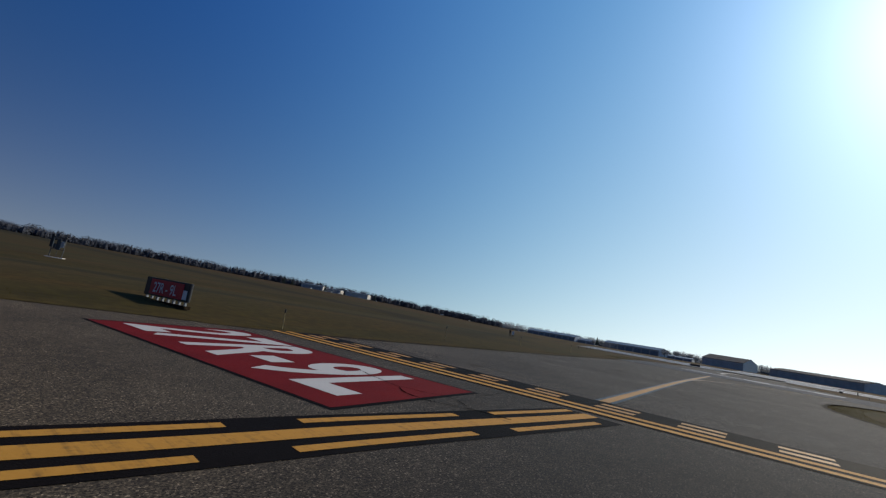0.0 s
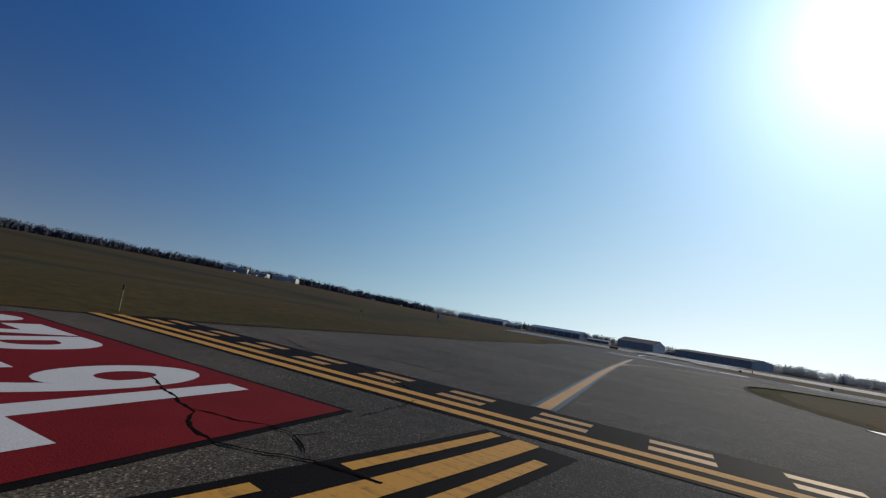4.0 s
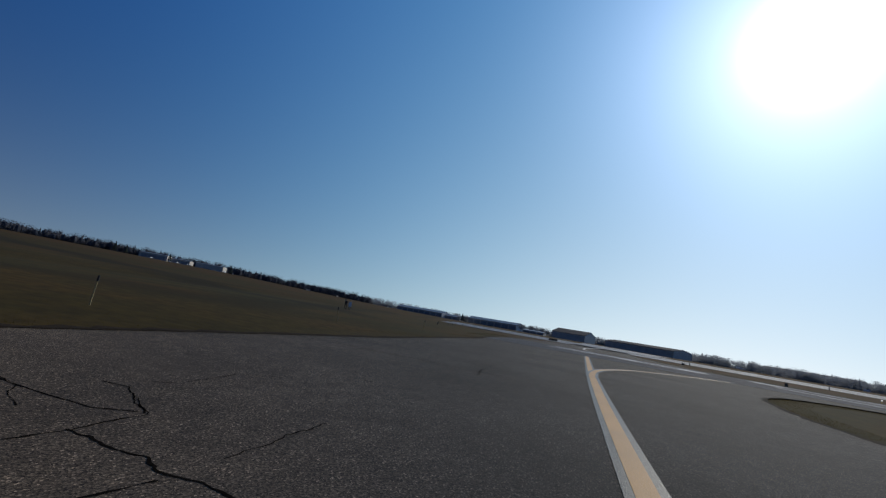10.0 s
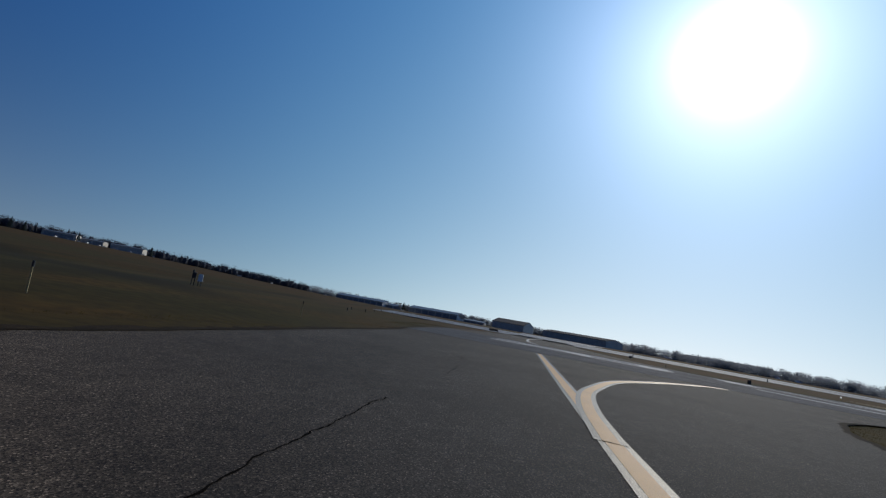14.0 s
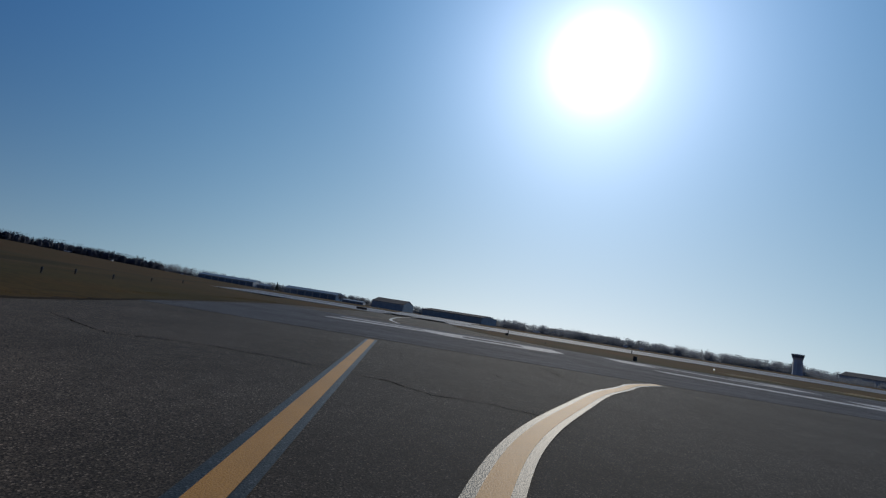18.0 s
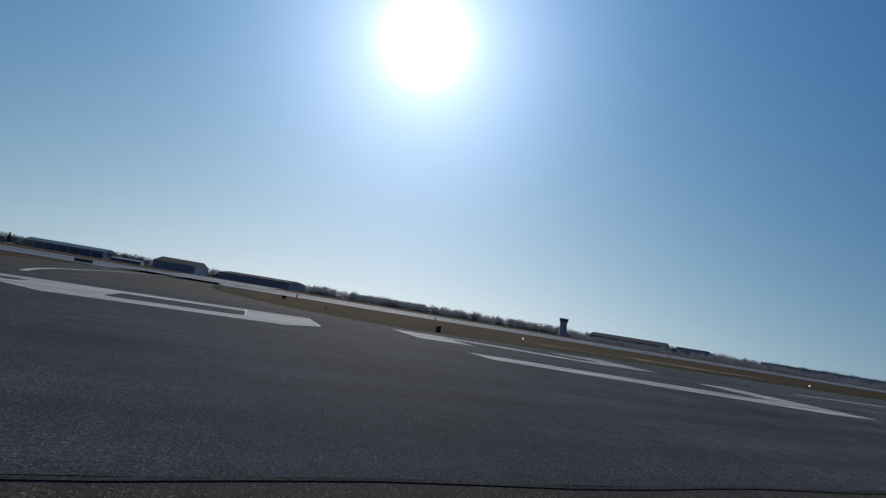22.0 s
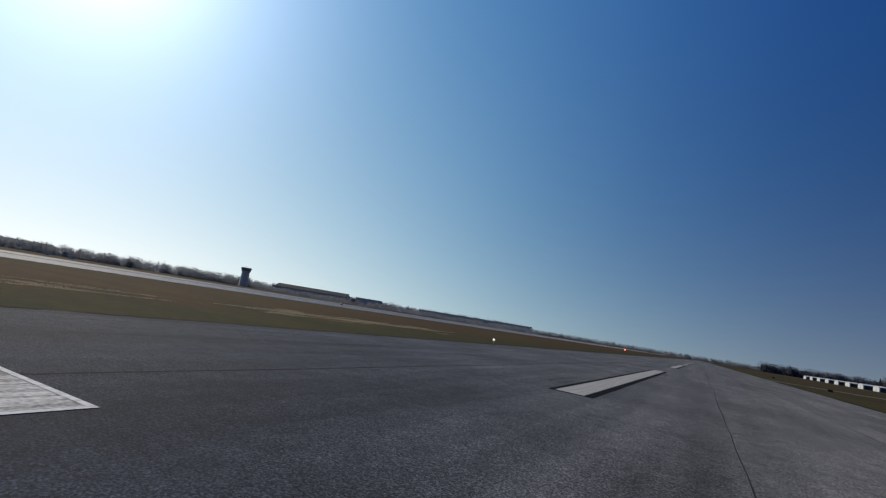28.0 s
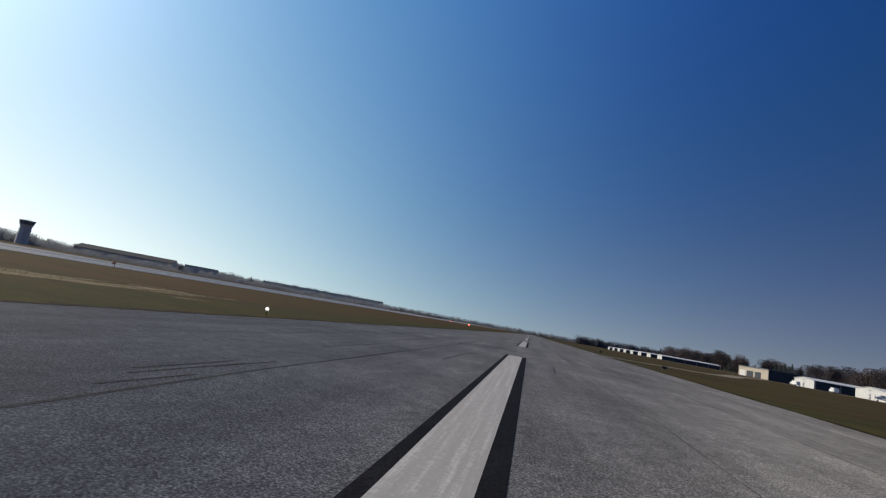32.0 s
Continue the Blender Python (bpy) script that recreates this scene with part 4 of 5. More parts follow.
def row_hangar(y, length, doors):
    """A low hangar beside the runway: white gable towards the runway, dark doors along the shaded side."""
    root = thing("row_hangar", 128, y, 0, "low row hangar with white gable end and dark doors", "hangar", "row hangars")
    W, E, R = 16.0, 3.7, 4.6
    for x, n in ((0.0, "white_gable"), (length - 0.2, "rear_gable")):
        bm = bmesh.new()
        a = [bm.verts.new(v) for v in ((x, -W / 2, 0), (x, W / 2, 0), (x, W / 2, E), (x, 0, R), (x, -W / 2, E))]
        b = [bm.verts.new((v.co.x + 0.2, v.co.y, v.co.z)) for v in a]
        bm.faces.new(a)
        bm.faces.new(b[::-1])
        for i in range(5):
            bm.faces.new((a[i], b[i], b[(i + 1) % 5], a[(i + 1) % 5]))
        part(n, bm, WHITE_METAL, root)
    for s in (-1, 1):
        bm = bmesh.new()
        box(bm, 0.25, s * W / 2 - 0.1, 0, length - 0.25, s * W / 2 + 0.1, E)
        part("side_wall", bm, HANGAR_DOOR, root)
        bm = bmesh.new()
        a = [bm.verts.new(v) for v in ((-0.3, s * (W / 2 + 0.4), E - 0.1), (length + 0.3, s * (W / 2 + 0.4), E - 0.1), (length + 0.3, 0, R + 0.05), (-0.3, 0, R + 0.05))]
        b = [bm.verts.new((v.co.x, v.co.y, v.co.z + 0.15)) for v in a]
        bm.faces.new(a)
        bm.faces.new(b)
        for i in range(4):
            bm.faces.new((a[i], a[(i + 1) % 4], b[(i + 1) % 4], b[i]))
        part("roof_slope", bm, PALE_ROOF, root)
    for i in range(doors):
        w = length / doors
        bm = bmesh.new()
        box(bm, i * w + 0.3, -W / 2 - 0.2, 0.05, (i + 1) * w - 0.3, -W / 2 - 0.11, E - 0.35)
        part("bifold_door", bm, HANGAR_DOOR, root)
    for i in range(doors + 1):
        x = min(max(i * length / doors, 0.5), length - 0.5)
        part("door_post", box(bmesh.new(), x - 0.14, -W / 2 - 0.26, 0.0, x + 0.14, -W / 2 - 0.205, E - 0.2), GREY_METAL, root)
    bm = bmesh.new()
    box(bm, -0.08, -0.5, 0.0, -0.005, 0.5, 2.1)
    part("side_door", bm, GREY_METAL, root)
    bm = bmesh.new()
    box(bm, -0.07, -0.6, R - 1.5, -0.005, 0.6, R - 0.9)
    part("vent", bm, GREY_METAL, root)
    return root


first = row_hangar(166, 52, 5)
for y in (122, 208, 251, 497, 540, 583, 626, 669, 712, 755, 798):
    copy_thing(first, pose(128, y, 0))
shed = thing("maintenance_shed", 128, 302, 0, "beige maintenance building with dark side and open bay", "building")
bm = box(bmesh.new(), 0, -18, 0, 0.3, 18, 5.4)
part("front_wall", bm, BEIGE, shed)
bm = box(bmesh.new(), 0.3, -18, 0, 24, -17.7, 5.4)
part("side_wall", bm, HANGAR_DOOR, shed)
bm = box(bmesh.new(), 0.3, 17.7, 0, 24, 18, 5.4)
part("side_wall", bm, HANGAR_DOOR, shed)
bm = box(bmesh.new(), 23.7, -17.7, 0, 24, 17.7, 5.4)
part("rear_wall", bm, DARK_METAL, shed)
bm = box(bmesh.new(), -0.4, -18.4, 5.4, 24.4, 18.4, 5.8)
part("flat_roof", bm, ROOF_METAL, shed)
for a, b, mat in ((-10, -3, HANGAR_DOOR), (-1, 7, HANGAR_DOOR), (9, 16, WHITE_METAL)):
    part("bay_door", box(bmesh.new(), -0.08, a, 0, -0.004, b, 3.3), mat, shed)

# control tower
tower = thing("control_tower", -445, 320, 0, "grey concrete control tower with a flared glass cab", "control tower")
tower.scale = (0.9, 0.9, 0.9)
bm = bmesh.new()
bmesh.ops.create_cone(bm, cap_ends=True, segments=8, radius1=5.3, radius2=4.6, depth=17.5, matrix=Matrix.Translation((0, 0, 8.75)))
part("shaft", bm, CONCRETE, tower)
bm = bmesh.new()
bmesh.ops.create_cone(bm, cap_ends=True, segments=8, radius1=4.7, radius2=5.5, depth=2.0, matrix=Matrix.Translation((0, 0, 18.5)))
part("cab_floor", bm, CONCRETE, tower)
bm = bmesh.new()
bmesh.ops.create_cone(bm, cap_ends=True, segments=8, radius1=5.4, radius2=6.2, depth=3.2, matrix=Matrix.Translation((0, 0, 21.1)))
cab = part("cab_glazing", bm, TOWER_GLASS, tower)
bm = bmesh.new()
bmesh.ops.create_cone(bm, cap_ends=True, segments=8, radius1=6.6, radius2=6.3, depth=0.9, matrix=Matrix.Translation((0, 0, 23.15)))
cab_roof = part("cab_roof", bm, DARK_METAL, tower)
for k in range(8):
    a = radians(22.5 + 45 * k)
    part("mullion", rod(bmesh.new(), (5.4 * math.cos(a), 5.4 * math.sin(a), 19.5), (6.2 * math.cos(a), 6.2 * math.sin(a), 22.7), 0.14), DARK_METAL, cab)
for x, y, h in ((1.5, 2, 2.2), (-2.5, 1, 1.6), (0, -3, 1.2), (3.5, -1.5, 1.4)):
    part("antenna", rod(bmesh.new(), (x, y, 23.5), (x, y, 23.6 + h), 0.09), GREY_METAL, cab_roof)
for s in (-1, 1):
    part("side_balcony", box(bmesh.new(), min(s * 4.3, s * 6.4), -1.5, 13.2, max(s * 4.3, s * 6.4), 1.5, 14.2), CONCRETE, tower)


# ---- trees ----
def crown_mesh(rnd, tall, wide, clumps, conifer=False, low=0.18, big=0.08):
    """Twig clumps as small bent leaves scattered over limbs inside an uneven crown."""
    v, f = [], []
    lobes = [(rnd.uniform(-0.3, 0.3) * wide, rnd.uniform(-0.3, 0.3) * wide, rnd.uniform(low + 0.15, 0.85) * tall, rnd.uniform(0.28, 0.5) * wide) for _ in range(6)]
    for _ in range(clumps):
        if conifer:
            h = rnd.random() ** 1.4
            a, r = rnd.uniform(0, 6.283), wide * 0.5 * (1 - h) * rnd.uniform(0.4, 1.05)
            c = Vector((r * math.cos(a), r * math.sin(a), tall * (0.1 + 0.9 * h)))
        else:
            x, y, z, r = rnd.choice(lobes)
            d = Vector((rnd.gauss(0, 1), rnd.gauss(0, 1), rnd.gauss(0, 0.9))).normalized() * r * rnd.random() ** 0.4
            c = Vector((x, y, z)) + d
            c.z = min(max(c.z, tall * low), tall)
        s = tall * rnd.uniform(0.4, 1.0) * big
        u = Vector((rnd.gauss(0, 1), rnd.gauss(0, 1), rnd.gauss(0, 1))).normalized()
        w = u.orthogonal().normalized()
        k = len(v)
        v += [tuple(c - u * s), tuple(c + w * s * 0.6), tuple(c + u * s), tuple(c - w * s * 0.5 + u * s * 0.2)]
        f.append((k, k + 1, k + 2, k + 3))
    return v, f


def trunk_mesh(rnd, tall, conifer=False):
    bm = bmesh.new()
    rod(bm, (0, 0, 0), (0, 0, tall * 0.75), tall * 0.022, tall * 0.008, 6)
    if not conifer:
        for _ in range(9):
            a, z = rnd.uniform(0, 6.283), tall * rnd.uniform(0.25, 0.6)
            q = tall * rnd.uniform(0.2, 0.36)
            rod(bm, (0, 0, z), (q * math.cos(a), q * math.sin(a), z + q * rnd.uniform(0.6, 1.3)), tall * 0.009, tall * 0.003, 4)
    return bm


def tree(name, label, seed, tall, wide, twig, conifer=False):
    rnd = random.Random(seed)
    root = thing(name, 0, 0, 0, label, "tree", "airfield trees")
    part("trunk", trunk_mesh(rnd, tall, conifer), BARK, root)
    v, f = crown_mesh(rnd, tall, wide, 2600, conifer, 0.18, 0.032)
    mesh_ob("crown", v, f, twig, root)
    return root


kinds = [tree("tree", "bare russet-brown deciduous tree beside hangars", 3, 13, 10, RUST_TWIGS),
         tree("tree", "bare grey deciduous tree with an open crown", 4, 11, 8, GREY_TWIGS),
         tree("tree", "bare spreading tree in reddish winter twig", 5, 14.5, 12, RUST_TWIGS),
         tree("conifer", "dark narrow evergreen beside airfield buildings", 6, 11, 5, NEEDLES, True)]
spots = []
rnd = random.Random(21)
for i in range(130):
    y = 100 + i * 5.4 + rnd.uniform(-4, 4)
    spots.append((184 + rnd.uniform(0, 40) + (10 if i % 3 else 0), y, rnd.choice((0, 0, 1, 1, 2, 3, 1)), rnd.uniform(0.95, 1.5)))
for i, (x, y, k, sc) in enumerate(spots):
    m = pose(x, y, -0.1, 0, 0, rnd.uniform(0, 360))
    if i < 4:
        kinds[i].matrix_basis = m
    else:
        copy_thing(kinds[k], m).scale = (sc, sc, sc)


hazy = tree("tree", "bare deciduous tree paled blue-grey as by haze among far hangars", 14, 12, 10, HAZED_TWIGS)
# single trees and evergreens standing among the hangars and buildings
for eye, az, d, k, sc in (((21, -43.6), 130.2, 700, 1, 1.25), ((30, -45), 201.0, 900, 3, 1.5), ((30, -45), 200.8, 905, 3, 1.25), ((30, -45), 200.5, 890, 1, 1.2), ((30, -45), 201.4, 915, 2, 1.0),
                          ((30, -45), 193.4, 840, 1, 1.3), ((30, -45), 192.9, 850, 2, 1.05), ((30, -45), 192.2, 835, 1, 1.35), ((30, -45), 191.5, 845, 2, 1.1), ((30, -45), 190.8, 850, 1, 1.3), ((30, -45), 190.1, 840, 2, 1.0),
                          ((60, -45), 239.8, 800, 3, 1.35), ((60, -45), 238.8, 805, 3, 1.2), ((60, -45), 234.8, 815, 3, 1.2), ((60, -45), 228.6, 800, 3, 1.3)):
    p = bearing(eye, az, d)
    m = pose(p.x, p.y, ground_height(p.x, p.y) - 0.1, 0, 0, az * 53 % 360)
    if d == 700:
        hazy.matrix_basis = m
    else:
        copy_thing(kinds[3] if k == 3 else hazy, m).scale = (sc, sc, sc)


def wood(name, label, az1, az2, d, tall, rows, seed, twig, spread=60.0):
    """A far belt of bare trees with a ragged top, standing on the ground."""
    rnd = random.Random(seed)
    verts, faces, tv, tf = [], [], [], []
    n = int(d * radians(az2 - az1) / 2.4 * rows)
    for i in range(n):
        a, r = rnd.uniform(az1, az2), d + rnd.random() * spread
        p = bearing((30, -45), a, r)
        h = tall * rnd.uniform(0.62, 1.12) * (1.0 + 0.18 * noise.noise((a * 0.9, seed, 0)))
        con = rnd.random() < 0.16
        v, f = crown_mesh(rnd, h, h * (0.45 if con else rnd.uniform(0.75, 1.1)), 200, con, 0.04, 0.058)
        for _ in range(16):
            # undergrowth
            q, s = Vector((rnd.uniform(-0.6, 0.6) * h, rnd.uniform(-0.6, 0.6) * h, rnd.uniform(0.0, 0.3) * h)), h * rnd.uniform(0.08, 0.16)
            u = Vector((rnd.gauss(0, 1), rnd.gauss(0, 1), rnd.gauss(0, 1))).normalized()
            w, k = u.orthogonal().normalized(), len(v)
            v += [tuple(q - u * s), tuple(q + w * s * 0.6), tuple(q + u * s), tuple(q - w * s * 0.5)]
            f.append((k, k + 1, k + 2, k + 3))
        if twig is not HAZED_TWIGS:
            # dense heart of the crown
            k, wide = len(v), h * (0.14 if con else 0.3)
            for t, m in ((0.02, 0.7), (0.3, 1.0), (0.58, 0.8)):
                v += [(wide * m * rnd.uniform(0.75, 1.15) * math.cos(q * 1.2566), wide * m * rnd.uniform(0.75, 1.15) * math.sin(q * 1.2566), h * (t + rnd.uniform(-0.04, 0.04))) for q in range(5)]
            v.append((0.0, 0.0, h * rnd.uniform(0.74, 0.84)))
            f += [(k + r * 5 + q, k + r * 5 + (q + 1) % 5, k + r * 5 + 5 + (q + 1) % 5, k + r * 5 + 5 + q) for r in range(2) for q in range(5)]
            f += [(k + 10 + q, k + 10 + (q + 1) % 5, k + 15) for q in range(5)]
        k, z = len(verts), ground_height(p.x, p.y)
        verts += [(x + p.x, y + p.y, q + z) for x, y, q in v]
        faces += [tuple(j + k for j in q) for q in f]
        k, w = len(verts), h * 0.02
        verts += [(p.x - w, p.y, z - 0.2), (p.x + w, p.y + w, z - 0.2), (p.x, p.y - w, z - 0.2), (p.x, p.y, z + h * 0.8)]
        faces += [(k, k + 1, k + 3), (k + 1, k + 2, k + 3), (k + 2, k, k + 3)]
    ob = mesh_ob(name, verts, faces, twig)
    return tagged(ob, label, "woods", kind="stuff")


wood("woods", "belt of bare grey winter trees beyond the hangars", 18, 60, 470, 15, 2.6, 1, RUST_TWIGS)
wood("woods", "distant bare woods past the row hangars", 57, 86, 1250, 19, 2.4, 2, FAR_TWIGS)
wood("woods", "far low line of trees at the runway end", 84, 113, 2000, 17, 1.6, 3, HAZED_TWIGS)
wood("woods", "distant bare trees behind the airport buildings", 110, 144, 1050, 14, 2.6, 4, HAZED_TWIGS)
wood("woods", "low bare thicket before the airport buildings", 109, 145, 690, 7, 2.6, 8, HAZED_TWIGS)
wood("woods", "belt of bare trees beyond the apron", 142, 175, 690, 12, 4.2, 5, HAZED_TWIGS)
wood("woods", "bare trees behind the dark hangars", 172, 214, 1060, 16, 2.2, 6, HAZED_TWIGS)
wood("woods", "dark bare woods along the field's far side", 213, 290, 920, 15, 2.3, 7, FAR_TWIGS)



# ---- things on the field ----
def place_z(x, y):
    return ground_height(x, y)


# lit guidance sign on the grass, facing the taxiway
sign = thing("guidance_sign", 78.6, -58.3, place_z(78.6, -58.3), "red airfield sign with white 27R-9L on stub legs", "airfield sign", turn=12)
part("cabinet", box(bmesh.new(), -0.16, -1.42, 0.16, 0.0, 1.42, 0.9, 0.02), BLACK_METAL, sign)
part("red_face", box(bmesh.new(), 0.004, -1.05, 0.22, 0.03, 1.12, 0.84, 0.005), RED_METAL, sign)
part("end_panel", box(bmesh.new(), 0.004, 1.15, 0.24, 0.03, 1.38, 0.6, 0.005), WHITE_ENAMEL, sign)
letter_parts("27R - 9L", 0.012, lambda a, b: (0.036, -0.82 + 1.56 * a, 0.31 + 0.42 * b), WHITE_ENAMEL, sign)
for k in range(8):
    part("leg", box(bmesh.new(), -0.12, -1.33 + k * 0.37, -0.1, -0.04, -1.25 + k * 0.37, 0.17), GREY_METAL, sign)
for s in (-1, 1):
    bm = rod(bmesh.new(), (-0.08, s * 1.4, 0.17), (-0.08, s * 1.4, 0.89), 0.085, sides=16)
    part("rounded_end", bm, BLACK_METAL, sign)
# Thin strip added under the sign, its dark colour standing in for shade.
part("base_slab", box(bmesh.new(), -0.2, -1.5, -0.1, 0.06, 1.5, 0.012, 0.005), SOIL, sign)

# electrical cabinet on posts
# The stand's metal is coloured dark to look backlit.
unit = thing("equipment_stand", 76.5, -90.5, place_z(76.5, -90.5), "grey equipment cabinets darkened as if backlit on a frame of steel posts", "equipment stand", turn=150)
unit.scale = (0.72, 0.8, 0.95)
part("base_slab", box(bmesh.new(), -0.95, -0.45, -0.1, 0.95, 0.5, 0.04, 0.02), CONCRETE, unit)
for x in (-0.65, 0.65):
    part("post", rod(bmesh.new(), (x, 0, 0.05), (x, 0, 2.05), 0.05), DARK_STEEL, unit)
for z in (0.75, 1.85):
    part("rail", box(bmesh.new(), -0.7, -0.03, z, 0.7, 0.03, z + 0.06), DARK_STEEL, unit)
part("grey_box", box(bmesh.new(), -0.25, 0.03, 0.8, 0.15, 0.32, 1.75, 0.02), DARK_STEEL, unit)
part("meter_box", box(bmesh.new(), 0.2, 0.03, 1.0, 0.55, 0.28, 1.6, 0.02), GREY_METAL, unit)
part("dark_box", box(bmesh.new(), -0.95, 0.05, 0.95, -0.66, 0.36, 2.15, 0.02), BLACK_METAL, unit, "dark narrow cabinet")
part("hood", box(bmesh.new(), -0.6, -0.05, 1.92, 0.72, 0.4, 1.98, 0.01), DARK_STEEL, unit)
part("lower_box", box(bmesh.new(), -0.55, 0.03, 0.85, -0.3, 0.26, 1.3, 0.02), DARK_STEEL, unit)
part("conduit", rod(bmesh.new(), (-0.05, 0.18, 0.05), (-0.05, 0.18, 0.8), 0.03), DARK_STEEL, unit)
part("aerial", rod(bmesh.new(), (0.1, 0, 1.9), (0.1, 0, 2.6), 0.015), DARK_STEEL, unit)

# reflector posts along the taxiway edge
def marker_post(x, y, h=0.75):
    root = thing("edge_marker_post", x, y, place_z(x, y) - 0.03, "thin pale edge marker post with dark reflector top", "marker post", "edge marker posts")
    part("stake", rod(bmesh.new(), (0, 0, 0), (0.03, 0.01, h), 0.017, 0.016), STAKE, root)
    part("reflector", rod(bmesh.new(), (0.03, 0.01, h - 0.02), (0.036, 0.012, h + 0.14), 0.03), BLACK_METAL, root)
    return root


post = marker_post(75.0, -55.2, 0.72)
for x, y in ((61.3, -57.4), (47.2, -59.4), (33.2, -60.4)):
    copy_thing(post, pose(x, y, place_z(x, y) - 0.03, 0, 0, x * 37 % 360))

pair = thing("runway_light_boxes", 31.1, -69.9, place_z(31.1, -69.9), "dark equipment box and pale cabinet on stub posts", "equipment box", turn=40)
part("pale_cabinet", box(bmesh.new(), -0.12, 0.08, 0.3, 0.12, 0.36, 0.78, 0.02), WHITE_ENAMEL, pair)
for y in (0.14, 0.3):
    part("stub_post", rod(bmesh.new(), (0, y, -0.05), (0, y, 0.32), 0.025), BLACK_METAL, pair)
part("dark_box", box(bmesh.new(), -0.12, -0.3, 0.46, 0.12, -0.06, 0.84, 0.03), BLACK_METAL, pair)
for y in (-0.26, -0.1):
    part("stub_post", rod(bmesh.new(), (0, y, -0.05), (0, y, 0.48), 0.03), BLACK_METAL, pair)
part("lamp_hood", rod(bmesh.new(), (-0.02, -0.26, 0.84), (-0.02, -0.26, 1.0), 0.07, 0.05), BLACK_METAL, pair)


def stub_light(x, y):
    root = thing("taxiway_edge_light", x, y, place_z(x, y), "short dark edge light on a stub in the grass", "edge light", "taxiway edge lights")
    part("stub", rod(bmesh.new(), (0, 0, -0.06), (0, 0, 0.2), 0.04), BLACK_METAL, root)
    part("collar", rod(bmesh.new(), (0, 0, 0.19), (0, 0, 0.22), 0.07), DARK_STEEL, root)
    part("dome", rod(bmesh.new(), (0, 0, 0.22), (0, 0, 0.34), 0.065, 0.045), BLACK_METAL, root)
    return root


dim = stub_light(14.9, -67.0)
for x, y in ((10.5, -68.8), (7.7, -68.4), (0.1, -70.7), (-10.5, -74.2), (-30.0, -80.0), (-27.5, -30.5)):
    copy_thing(dim, pose(x, y, place_z(x, y)))


def board(name, label, x, y, wide, turn, face, legs=3, h=0.75):
    root = thing(name, x, y, place_z(x, y), label, "airfield sign", turn=turn)
    part("cabinet", box(bmesh.new(), -0.15, -wide / 2, 0.15, 0.15, wide / 2, h, 0.02), BLACK_METAL, root)
    part("face", box(bmesh.new(), 0.153, -wide / 2 + 0.06, 0.2, 0.17, wide / 2 - 0.06, h - 0.05), face, root)
    for k in range(legs):
        part("leg", rod(bmesh.new(), (0, -wide / 2 + wide * (k + 0.5) / legs, -0.08), (0, -wide / 2 + wide * (k + 0.5) / legs, 0.16), 0.03), GREY_METAL, root)
    return root


board("guidance_sign", "long low black airfield sign seen from behind", -84.0, -68.0, 2.8, 20, BLACK_METAL, 5)
board("distance_board", "small black box sign on the runway edge grass", -15.2, -22.7, 0.34, -150, BLACK_METAL, 2, 0.7).location.z -= 0.13
board("guidance_sign", "small black airfield sign beside the runway", 19.4, 72.0, 0.6, 90, BLACK_METAL, 2, 0.5)
board("guidance_sign", "small black airfield sign farther along the runway", 19.0, 128.0, 0.6, 90, BLACK_METAL, 2, 0.5)
board("guidance_sign", "low black airfield sign on the rounded island", 46.9, -29.6, 1.6, 10, BLACK_METAL, 4, 0.7)
board("guidance_sign", "low dark airfield sign on the crossing taxiway's island", -45.5, -33.7, 0.55, 0, BLACK_METAL, 2, 0.55)
board("yellow_sign", "small yellow airfield sign near the service road", 108, 138, 2.6, 200, YELLOW_METAL, 3, 1.1)
stub = thing("marker_stub", -74.5, 0.8, place_z(-74.5, 0.8), "short dark marker post beside the concrete strip", "marker post")
part("post", rod(bmesh.new(), (0, 0, -0.1), (0, 0, 0.75), 0.12, 0.1), BLACK_METAL, stub)
part("cap", rod(bmesh.new(), (0, 0, 0.74), (0, 0, 0.82), 0.14, 0.05), BLACK_METAL, stub)
copy_thing(stub, pose(-74.6, -29.5, place_z(-74.6, -29.5)))
flag = thing("orange_marker", -71.5, 69.5, place_z(-71.5, 69.5), "orange windsock marker on a short mast", "marker")
part("mast", rod(bmesh.new(), (0, 0, -0.1), (0, 0, 1.0), 0.05), ORANGE, flag)
part("sleeve", rod(bmesh.new(), (0, 0, 0.95), (-0.75, 0.1, 0.8), 0.18, 0.1), ORANGE, flag)


def edge_light(x, y):
    root = thing("runway_edge_light", x, y, place_z(x, y), "small white runway edge light on a stub", "runway light", "runway edge lights")
    part("stub", rod(bmesh.new(), (0, 0, -0.06), (0, 0, 0.25), 0.04), YELLOW_METAL, root)
    part("collar", rod(bmesh.new(), (0, 0, 0.24), (0, 0, 0.3), 0.09), GREY_METAL, root)
    bm = bmesh.new()
    bmesh.ops.create_uvsphere(bm, u_segments=12, v_segments=8, radius=0.09, matrix=Matrix.Translation((0, 0, 0.36)) @ Matrix.Diagonal((1, 1, 1.3, 1)))
    part("lens", bm, WHITE_GLOW, root)
    return root


lamp = edge_light(-13.2, 25.2)
for x, y in ((-24.1, -8.4),):
    copy_thing(lamp, pose(x, y, place_z(x, y)))


